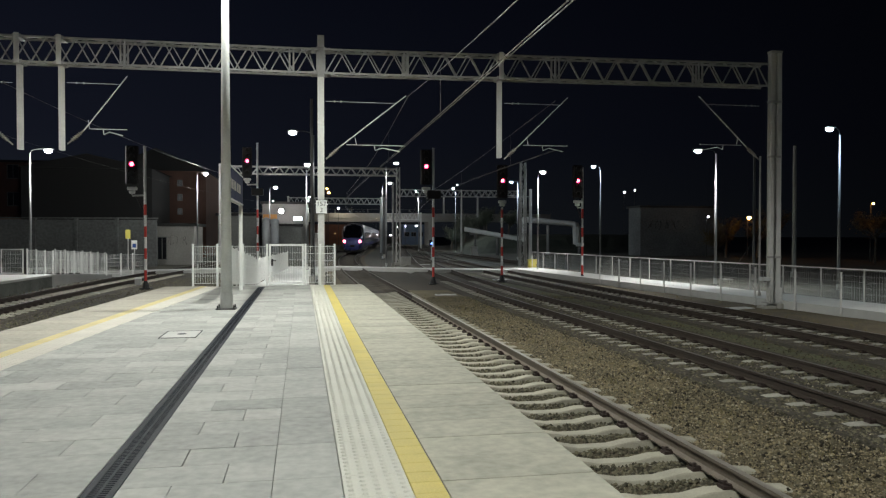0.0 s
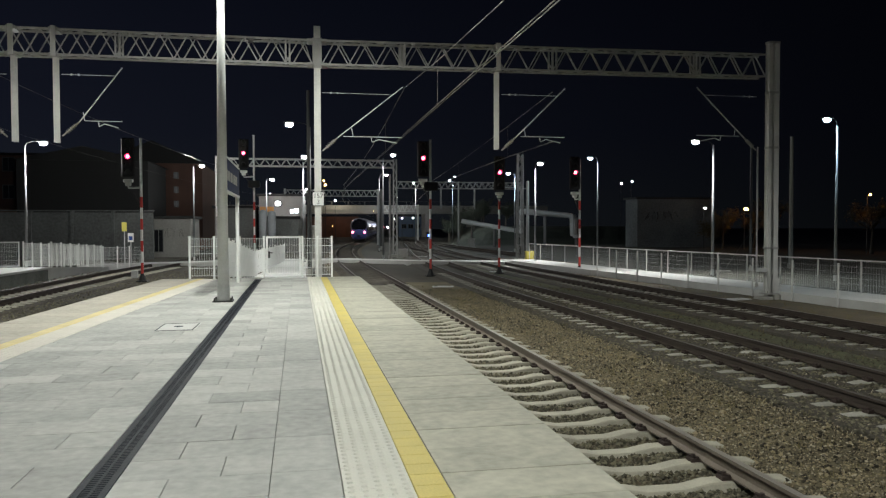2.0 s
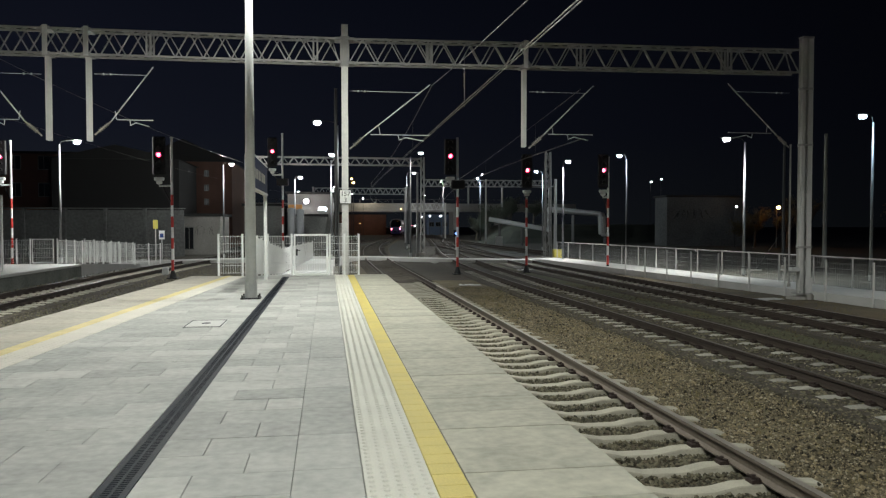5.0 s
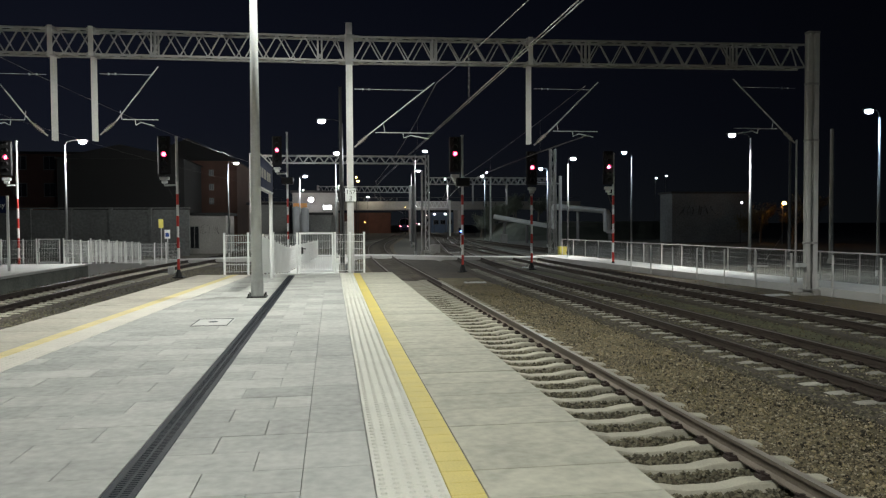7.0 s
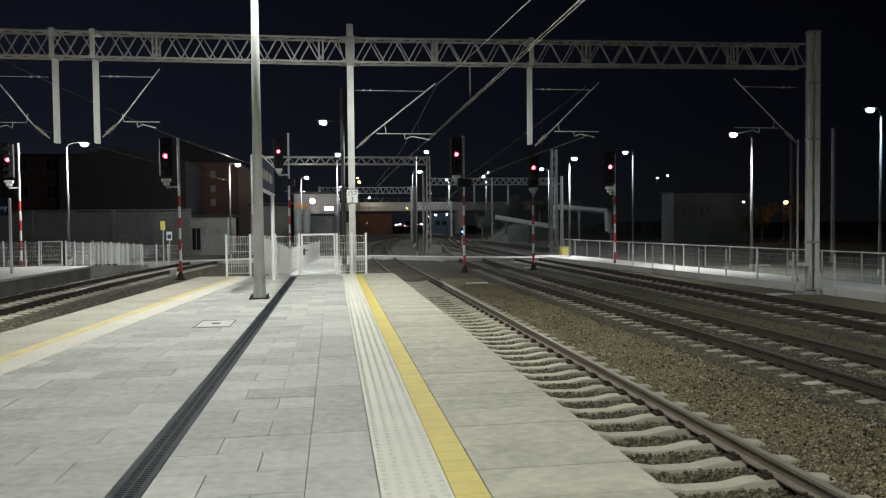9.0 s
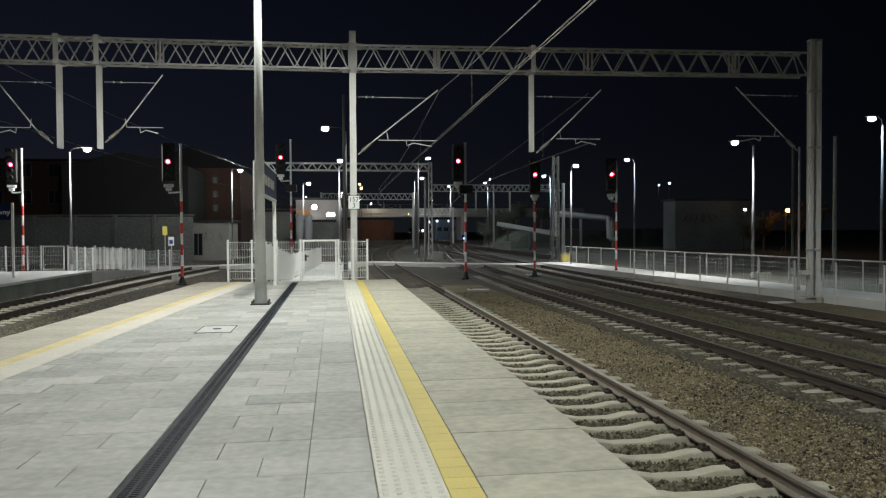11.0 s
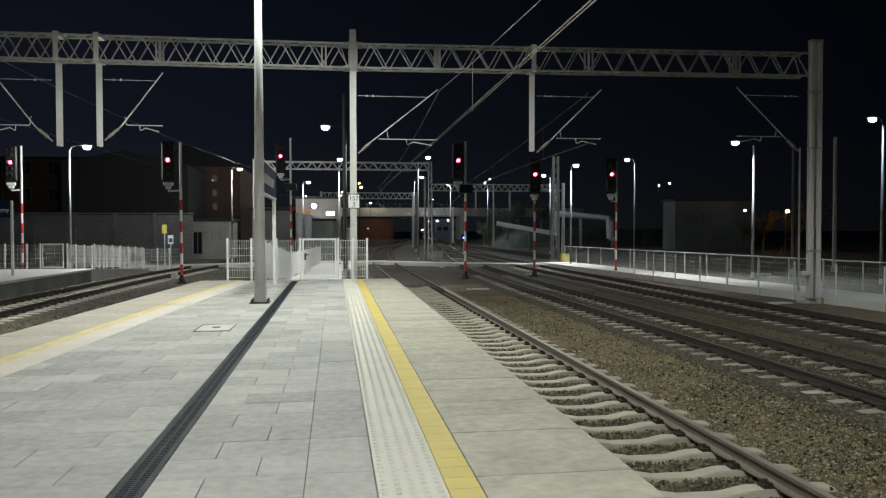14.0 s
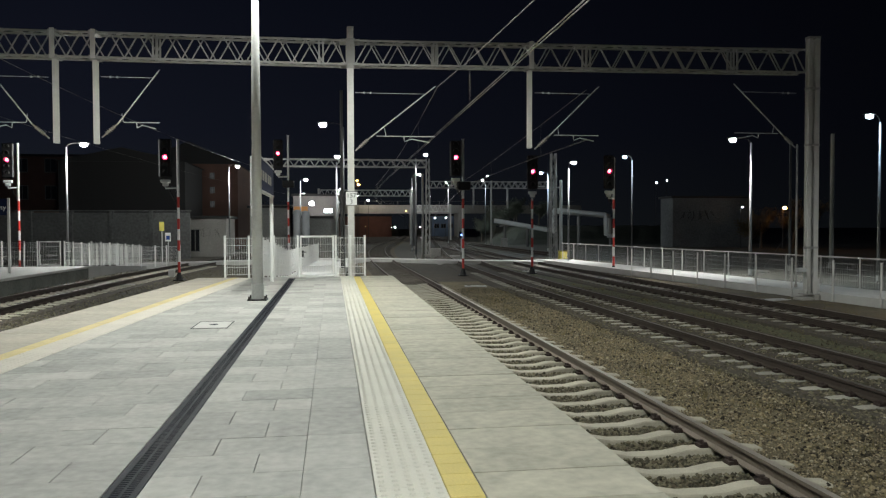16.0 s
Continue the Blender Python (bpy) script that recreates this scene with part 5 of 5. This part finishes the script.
# ---- trees ----
def tree(x, y, h, seed, label, spread=1.6, z=-1.06, name="tree"):
    t = thing(name, label, name, (x, y, z))
    r = random.Random(seed)
    b = B()
    rod(b, (0, 0, 0), (0.1, 0, h * 0.45), 0.16, 0.10, 8)
    tips = []
    for i in range(9):
        a = i * 2.4 + r.uniform(-0.4, 0.4)
        z0 = h * r.uniform(0.28, 0.45)
        q = Vector((spread * r.uniform(0.5, 1.0) * math.cos(a), spread * r.uniform(0.5, 1.0) * math.sin(a), h * r.uniform(0.55, 0.98)))
        rod(b, (0.08, 0, z0), q, 0.06, 0.02, 6)
        tips.append((Vector((0.08, 0, z0)), q))
        for _ in range(3):
            u = r.uniform(0.4, 0.9)
            p = Vector((0.08, 0, z0)).lerp(q, u)
            w = p + Vector((r.uniform(-0.7, 0.7), r.uniform(-0.7, 0.7), r.uniform(0.1, 0.8)))
            rod(b, p, w, 0.025, 0.008, 5)
            tips.append((p, w))
    part("trunk", b, M["bark"], t)
    V, F = [], []
    for p, q in tips:
        for _ in range(60):
            c = p.lerp(q, r.uniform(0.3, 1.1)) + Vector((r.gauss(0, 0.22), r.gauss(0, 0.22), r.gauss(0, 0.22)))
            u = Vector((r.uniform(-1, 1), r.uniform(-1, 1), r.uniform(-1, 1))).normalized() * 0.09
            v = u.orthogonal().normalized() * 0.05
            k = len(V)
            V += [c - u, c + v, c + u, c - v]
            F.append((k, k + 1, k + 2, k + 3))
    me = bpy.data.meshes.new("crown")
    me.from_pydata(V, [], F)
    me.materials.append(M["shrub_leaf" if name == "shrub" else "leaf"])
    cr = new("crown", me)
    cr.parent = t
    return t


tree(50.0, 83, 5.5, 1, "half-bare autumn tree glowing beside an amber lamp", 2.4)
tree(53.5, 82, 5.0, 2, "half-bare autumn tree behind the tracks", 2.2)
tree(52.6, 62, 6.0, 3, "half-bare autumn tree lit amber from behind", 2.2)
tree(44.5, 76, 3.6, 4, "dark leafy bush beside a workshop", 1.8)
tree(57, 84, 6.0, 5, "half-bare autumn tree behind the tracks", 2.4)
for i, (x, y, h) in enumerate(((23.6, 116, 3.4), (25.6, 120, 4.4), (27.2, 117, 3.8), (27.0, 126, 5.4), (29.6, 122, 4.2), (31.5, 128, 5.2), (33.0, 119, 4.0), (36.5, 124, 4.6), (29.5, 136, 5.6), (25.4, 128, 4.6))):
    tree(x, y, h, 20 + i, "tangled dark shrub on a grassy bank", 1.7, -1.15 + bank_height(x, y), "shrub")
far_lamp(54.0, 64, 4.6, "amber", 0.25, "street lamp with an amber light by the trees")
glow_light("amber_light", (54.0, 63.3, 4.7), 70, (1.0, 0.42, 0.1))


# ---- signs, boxes and small things ----
def name_board(x0, x1, y, z0, z1, ground_z, label):
    s = thing("station_sign", label, "station sign")
    b = B()
    box(b, x0, x1, y - 0.04, y + 0.04, z0, z1, 0.01)
    bd = part("board", b, M["navy"], s, "navy board with white letters")
    words("letters", "ówny", 0.30, M["white"], bd, Matrix.Translation((x1 - 0.38, y - 0.045, (z0 + z1) / 2 - 0.12)) @ Matrix.Rotation(radians(90), 4, "X"))
    for x in (x0 + 0.3, x1 + 0.03):
        b = B()
        box(b, x - 0.05, x + 0.05, y - 0.04, y + 0.04, ground_z, z1 + 0.02, 0.01)
        part("post", b, M["white"], s)
    return s


name_board(-17.2, -13.42, 34, 2.05, 2.75, -0.38, "navy station name board on white posts on the low platform")


def side_board(x, y0, y1, z0, z1):
    s = thing("station_sign", "dark navy station name board along the platform on grey posts", "station sign")
    b = B()
    box(b, x - 0.05, x + 0.05, y0, y1, z0, z1, 0.012)
    bd = part("board", b, M["navy"], s)
    for sx in (-0.054, 0.054):
        for u0, u1 in ((0.12, 0.24), (0.27, 0.36), (0.40, 0.52), (0.58, 0.66), (0.69, 0.82)):
            b = B()
            box(b, x + sx - 0.003, x + sx + 0.003, y0 + (y1 - y0) * u0, y0 + (y1 - y0) * u1, z0 + 0.25, z0 + 0.48)
            part("lettering_bar", b, M["plaster"], bd)
    b = B()
    for z in (z0, z1):
        box(b, x - 0.06, x + 0.06, y0 - 0.02, y1 + 0.02, z - 0.02, z + 0.02)
    part("board_rim", b, M["galv"], bd)
    for y in (y0 + 0.25, y1 - 0.15):
        b = B()
        rod(b, (x, y, 0), (x, y, z0 + 0.02), 0.05, n=12)
        part("post", b, M["white"], s)
    return s


side_board(-1.66, 17.0, 21.6, 2.36, 3.12)


def post_sign(x, y, z, top, w, h, mat, name, label, inner=None):
    s = thing(name, label, "sign", (x, y, z))
    b = B()
    rod(b, (0, 0, 0), (0, 0, top - z - 0.05), 0.03, n=8)
    part("post", b, M["galv"], s)
    b = B()
    box(b, -w / 2, w / 2, -0.05, -0.03, top - z - h, top - z, 0.004)
    pl = part("plate", b, M[mat], s)
    if inner:
        b = B()
        box(b, -w * 0.32, w * 0.32, -0.056, -0.052, top - z - h * 0.8, top - z - h * 0.35)
        part("pictogram", b, M[inner], pl)
    return s


post_sign(-10.03, 47.0, -0.8, 1.85, 0.27, 0.52, "ycab", "warning_sign", "small yellow plate on a slim post")
post_sign(-9.72, 47.2, -0.8, 1.22, 0.32, 0.52, "white", "information_sign", "white plate with a blue pictogram on a slim post", "bluesign")
post_sign(1.25, 62.0, -1.0, 1.7, 0.55, 0.5, "white", "information_sign", "white plate with a dark pictogram on a post", "dark")
post_sign(-5.6, 57.0, -1.0, 3.1, 0.55, 0.75, "white", "track_sign", "white plate with dark bars on a post", "dark")
post_sign(1.35, 64, -1.0, 3.9, 0.5, 0.4, "white", "track_sign", "small white plate on a dark post", "dark")


def cabinet(x, y, z, w, d, h, mat, name, label):
    c = thing(name, label, "cabinet", (x, y, z))
    b = B()
    box(b, -w / 2, w / 2, -d / 2, d / 2, 0.05, h, 0.015)
    body = part("body", b, M[mat], c)
    b = B()
    box(b, -w / 2 + 0.03, w / 2 - 0.03, -d / 2 - 0.012, -d / 2 - 0.002, 0.12, h - 0.06, 0.003)
    door = part("door", b, M[mat], c)
    b = B()
    box(b, w / 2 - 0.1, w / 2 - 0.07, -d / 2 - 0.03, -d / 2 - 0.012, h * 0.5, h * 0.62)
    part("handle", b, M["black"], door)
    b = B()
    box(b, -w / 2 - 0.03, w / 2 + 0.03, -d / 2 - 0.03, d / 2 + 0.03, h, h + 0.04)
    part("lid", b, M[mat], c)
    b = B()
    box(b, -w / 2 - 0.04, w / 2 + 0.04, -d / 2 - 0.04, d / 2 + 0.04, -0.05, 0.05)
    part("plinth", b, M["concrete"], c)
    return c


cabinet(16.0, 51.3, -1.0, 0.6, 0.4, 0.8, "ycab", "switch_cabinet", "small yellow switch cabinet beside the walkway end")
cabinet(21.6, 94, -1.0, 0.8, 0.6, 1.1, "plaster", "relay_cabinet", "pale relay cabinet beside the far sidings")
cabinet(8.6, 63.2, -1.0, 0.8, 0.5, 0.7, "plaster", "relay_cabinet", "low pale relay box beside the points")
cabinet(0.95, 58, -1.0, 0.5, 0.4, 2.6, "plaster", "switch_cabinet", "tall narrow pale cabinet behind the platform end")


def cover_slab(x, y, w, d, turn, label):
    s = thing("cable_cover", label, "cable cover", (x, y, -1.04), turn)
    b = B()
    box(b, -w / 2, w / 2, -d / 2, d / 2, -0.05, 0.10, 0.02)
    part("slab", b, M["path"], s)
    b = B()
    box(b, -w / 2 + 0.1, -w / 2 + 0.22, -0.04, 0.04, 0.10, 0.115)
    part("lifting_eye", b, M["dark"], s)
    return s


cover_slab(14.55, 23.4, 1.1, 0.5, 8, "pale concrete cable cover on the verge")
cover_slab(5.9, 31.0, 0.9, 0.5, -6, "pale concrete cable cover between tracks")
cover_slab(11.0, 41.0, 1.0, 0.5, 4, "pale concrete cable cover between tracks")
cover_slab(-8.97, 34.45, 0.9, 0.5, 12, "pale concrete cable cover beside the curving track")
cover_slab(10.3, 64, 1.2, 0.6, 8, "pale concrete cable cover beside the points")


def dwarf_signal(x, y, mat, label):
    s = thing("dwarf_signal", label, "shunting signal", (x, y, -1.0))
    b = B()
    rod(b, (0, 0, 0), (0, 0, 1.5), 0.05, n=8)
    part("mast", b, M["galv"], s)
    b = B()
    box(b, -0.2, 0.2, -0.12, 0.1, 1.5, 2.1, 0.03)
    part("housing", b, M["black"], s)
    b = B()
    rod(b, (0, -0.13, 1.78), (0, -0.15, 1.78), 0.10, n=12)
    part("lens", b, M[mat], s, "lit blue lens")
    return s


M["blueglow"] = material("blue_signal_glow", (0.12, 0.25, 1.0), glow=8)
dwarf_signal(11.95, 70, "blueglow", "small shunting signal with a lit blue lens")


def point_machine(x, y, turn):
    s = thing("point_machine", "small grey point machine beside a rail", "point machine", (x, y, -0.98), turn)
    b = B()
    box(b, -0.15, 0.15, -0.2, 0.2, 0.0, 0.38, 0.03)
    part("casing", b, M["galv"], s)
    b = B()
    rod(b, (-0.15, 0.1, 0.1), (-0.9, 0.1, 0.1), 0.025, n=6)
    rod(b, (-0.15, -0.1, 0.1), (-0.9, -0.1, 0.1), 0.025, n=6)
    part("drive_rods", b, M["dark"], s)
    return s


point_machine(-8.10, 40.11, 5)


def tower_stay():
    s = thing("guy_wire", "slanting steel stay wire anchored behind the walkway", "guy wire")
    b = B()
    rod(b, (25.9, 38, 3.0), (22.9, 38, -1.0), 0.012, n=6)
    part("wire", b, M["dark"], s)
    b = B()
    box(b, 22.6, 23.2, 37.7, 38.3, -1.1, -0.85)
    part("anchor", b, M["concrete"], s)
    return s


tower_stay()


# ---- train ----
PROFILE_N = 20


def train_section(w, top, bottom):
    """Half-round roofed cross-section, counterclockwise, as (x, z)."""
    pts = []
    for i in range(PROFILE_N):
        a = 2 * math.pi * i / PROFILE_N
        c, s = math.cos(a), math.sin(a)
        e = 0.55
        x = w * math.copysign(abs(c) ** e, c)
        z = (top + bottom) / 2 + (top - bottom) / 2 * math.copysign(abs(s) ** 0.7, s)
        pts.append((x, z))
    return pts


def loft(sections, y_of):
    bm = B()
    rings = []
    for (w, top, bottom), y in zip(sections, y_of):
        rings.append([bm.verts.new((x, y, z)) for x, z in train_section(w, top, bottom)])
    for a, b in zip(rings, rings[1:]):
        for j in range(PROFILE_N):
            k = (j + 1) % PROFILE_N
            bm.faces.new((a[j], a[k], b[k], b[j]))
    bm.faces.new(rings[0])
    bm.faces.new(rings[-1][::-1])
    bmesh.ops.recalc_face_normals(bm, faces=bm.faces)
    return bm


def body_at(y):
    """Half width, roof and underside of the end car, y metres from the tip."""
    tab = ((0, 0.75, 1.9, 0.55), (0.25, 1.05, 2.15, 0.42), (0.8, 1.25, 2.55, 0.36), (1.6, 1.35, 3.0, 0.33), (2.6, 1.40, 3.5, 0.32), (3.8, 1.415, 3.8, 0.32), (5, 1.415, 3.9, 0.32), (26, 1.415, 3.9, 0.32))
    for (a, *p), (b, *q) in zip(tab, tab[1:]):
        if y <= b:
            u = (y - a) / (b - a)
            return [m + (n - m) * u for m, n in zip(p, q)]
    return tab[-1][1:]


def bogie(parent, y):
    b = B()
    box(b, -1.15, 1.15, y - 1.6, y + 1.6, 0.35, 0.7, 0.05)
    bg = part("bogie", b, M["train_under"], parent)
    for dy in (-1.35, 1.35):
        for sx in (-0.75, 0.75):
            b = B()
            rod(b, (sx - 0.065, y + dy, 0.44), (sx + 0.065, y + dy, 0.44), 0.44, n=16)
            part("wheel", b, M["train_under"], bg)


def car(end):
    c = thing("train_end_car" if end else "train_car", "silver and blue express train end car with red tail lamps" if end else
              "silver and blue express train car with dim lit windows", "train car", group="cars of the departing train")
    if end:
        ys = [3.4, 3.8, 5, 26]
        part("body", loft([body_at(y) for y in ys], ys), M["train_silver"], c, "smooth silver shell", True)
        ys = [0, 0.12, 0.25, 0.5, 0.8, 1.2, 1.6, 2.1, 2.6, 3.2, 3.42]
        nose = part("nose", loft([body_at(y) for y in ys], ys), M["train_blue"], c, "rounded deep blue nose with a black upper face", True).data
        nose.materials.append(M["train_glass"])
        nose.polygons.foreach_set("material_index", [1 if p.center.z > 2.0 and p.center.y < 3.3 else 0 for p in nose.polygons])
        for sx in (-1, 1):
            b = B()
            pts = [(sx * 1.16, 0.75, 2.0), (sx * 1.33, 1.5, 2.35), (sx * 1.36, 2.2, 2.9), (sx * 1.22, 2.8, 3.35), (sx * 0.95, 3.2, 3.65)]
            bent(b, pts, 0.07)
            part("silver_arch", b, M["train_silver"], c, "silver arch beside the windscreen")
        b = B()
        box(b, -0.85, 0.85, 0.10, 0.6, 0.72, 0.86, 0.05)
        part("lip", b, M["train_silver"], c, "silver lip under the nose")
        # windscreen laid over the slope
        bm = B()
        rows = []
        for i in range(12):
            u = i / 11
            y = 0.34 + 3.2 * u
            w, top, bot = body_at(y)
            half = (0.86 + 0.36 * math.sin(math.pi * min(1, u * 1.05))) * (1 - 0.15 * u)
            rows.append([bm.verts.new((half * g, y - 0.10 + 0.25 * (g * g), top + 0.05 - 0.40 * abs(g) ** 2.6)) for g in (-1, -0.75, -0.4, 0, 0.4, 0.75, 1)])
        for ra, rb in zip(rows, rows[1:]):
            for j in range(6):
                bm.faces.new((ra[j], ra[j + 1], rb[j + 1], rb[j]))
        bmesh.ops.recalc_face_normals(bm, faces=bm.faces)
        bmesh.ops.solidify(bm, geom=bm.faces[:], thickness=0.03)
        part("windscreen", bm, M["train_glass"], c, "large black windscreen", True)
        for sx in (-0.93, 0.93):
            b = B()
            ball(b, (sx, 0.16, 1.55), 0.22, 1.1, 0.6, 0.95)
            lm = part("tail_lamp", b, M["tail"], c, "lit red tail lamp")
            b = B()
            ball(b, (sx * 1.02, 0.33, 1.55), 0.28, 1.1, 0.6, 0.8)
            part("lamp_housing", b, M["train_glass"], lm)
        b = B()
        box(b, -1.1, 1.1, 0.35, 2.2, 0.18, 0.55, 0.12)
        part("skirt", b, M["train_under"], c, "dark skirt under the nose")
        b = B()
        box(b, -0.3, 0.3, -0.12, 0.3, 0.85, 1.1, 0.05)
        part("coupler_cover", b, M["train_under"], c)
    else:
        part("body", loft([(1.40, 3.85, 0.32), (1.415, 3.9, 0.32), (1.415, 3.9, 0.32), (1.40, 3.85, 0.32)], [0.4, 0.7, 25.7, 26]), M["train_silver"], c, "", True)
    for sx in (-1, 1):
        b = B()
        box(b, sx * 1.408, sx * 1.428, 5.5 if end else 1.2, 25.4, 1.75, 2.75)
        band = part("window_band", b, M["train_glass"], c, "black window band")
        b = B()
        box(b, sx * 1.409, sx * 1.427, 5.5 if end else 1.2, 25.4, 0.9, 1.3)
        part("stripe", b, M["train_blue"], c, "blue stripe")
        y = 7.0 if end else 3.0
        while y < 24:
            b = B()
            box(b, sx * 1.424, sx * 1.432, y, y + 1.3, 1.95, 2.6)
            part("window", b, M["warm"], band, "dimly lit window")
            y += 2.1
    for y in (4.0, 22.0):
        bogie(c, y)
    b = B()
    box(b, -1.2, 1.2, 6.5, 19.5, 0.3, 0.6)
    part("underframe", b, M["train_under"], c)
    return c


slope("road", [(4, 19.3, 224, 0.9), (4, 24.0, 240, 0.9), (4, 42.0, 256, 0.9), (4, 42.0, 272, 0.9)], "soil", "dark raised road beyond the bridge", 2.0, "road")


def road_car():
    c = thing("car", "dark car with glaring white headlights on the far road", "car", (14.6, 250, 0.9))
    b = B()
    box(b, -0.9, 0.9, 0, 4.3, 0.28, 0.85, 0.12)
    body = part("body", b, M["train_under"], c)
    b = B()
    box(b, -0.75, 0.75, 1.2, 3.6, 0.85, 1.45, 0.22)
    part("cabin", b, M["train_glass"], c, "dark glazed cabin")
    for x in (-0.62, 0.62):
        b = B()
        ball(b, (x, 0.0, 0.66), 0.2, 1.1, 0.5, 0.8)
        part("headlight", b, M["led"], c, "lit white headlight")
    for x in (-0.82, 0.82):
        for y in (0.8, 3.4):
            b = B()
            rod(b, (x - 0.1, y, 0.31), (x + 0.1, y, 0.31), 0.31, n=14)
            part("wheel", b, M["black"], c)
    return c


CAR = road_car()


def tail_car():
    c = thing("car", "dark car with lit red tail lamps on the far road", "car", (28.1, 260, 0.9))
    b = B()
    box(b, -0.9, 0.9, 0, 4.3, 0.28, 0.85, 0.12)
    part("body", b, M["train_under"], c)
    b = B()
    box(b, -0.75, 0.75, 0.7, 3.1, 0.85, 1.45, 0.22)
    part("cabin", b, M["train_glass"], c, "dark glazed cabin")
    for x in (-0.66, 0.66):
        b = B()
        ball(b, (x, -0.02, 0.70), 0.19, 1.1, 0.5, 0.8)
        part("tail_lamp", b, M["tail"], c, "lit red tail lamp")
    for x in (-0.82, 0.82):
        for y in (0.8, 3.4):
            b = B()
            rod(b, (x - 0.1, y, 0.31), (x + 0.1, y, 0.31), 0.31, n=14)
            part("wheel", b, M["black"], c)
    return c


TAIL_CAR = tail_car()
PASSING_CAR = copy_thing(CAR, pose(28.1, 262, 0.9, 0, 0, 6))
TRAIN = [car(True)]
TRAIN.append(car(False))
TRAIN[1].location = (0, 30, RAIL)
for k in range(2):
    TRAIN.append(copy_thing(TRAIN[1], pose(0, 60 + 30 * k, RAIL)))


def tail_s(t):
    """Where the tail of the train is along its track."""
    tab = ((0, 95), (1, 108.5), (2, 123), (3, 138.5), (4, 155), (6.5, 199), (9, 244), (12, 299), (16, 372))
    for (a, p), (b, q) in zip(tab, tab[1:]):
        if t <= b:
            return p + (q - p) * (t - a) / (b - a)


def motions():
    for i, c in enumerate(TRAIN):
        rows = []
        for k in range(17):
            t = float(k)
            s = tail_s(t) + 26.6 * i
            x0, y0, _ = T1(s)
            x1, y1, _ = T1(s + 26)
            rows.append((t, pose(x0, y0, RAIL, 0, 0, math.degrees(-math.atan2(x1 - x0, y1 - y0)))))
        walk(c, rows)
    # the car turns out from behind the brick building
    rows = []
    for t, x, y in ((0, 14.6, 250), (14.0, 15.0, 247), (14.5, 17.3, 234), (15.0, 18.0, 228), (16.0, 18.0, 226.5)):
        rows.append((t, pose(x, y, 0.9, 0, 0, 6)))
    walk(CAR, rows)
    # a second car crosses the gap towards the brick building, a third drives off behind the depot
    walk(PASSING_CAR, [(t, pose(x, 262, 0.9, 0, 0, 6)) for t, x in ((0, 28.3), (8.2, 28.3), (8.8, 22.8), (9.2, 22.0), (10.5, 17.0), (11.5, 12.0), (16, 12.0))])
    walk(TAIL_CAR, [(t, pose(x, 260, 0.9)) for t, x in ((0, 28.1), (13.0, 28.1), (13.4, 29.8), (14.3, 30.5), (14.7, 31.6), (15.1, 35.5), (16, 39))])


motions()
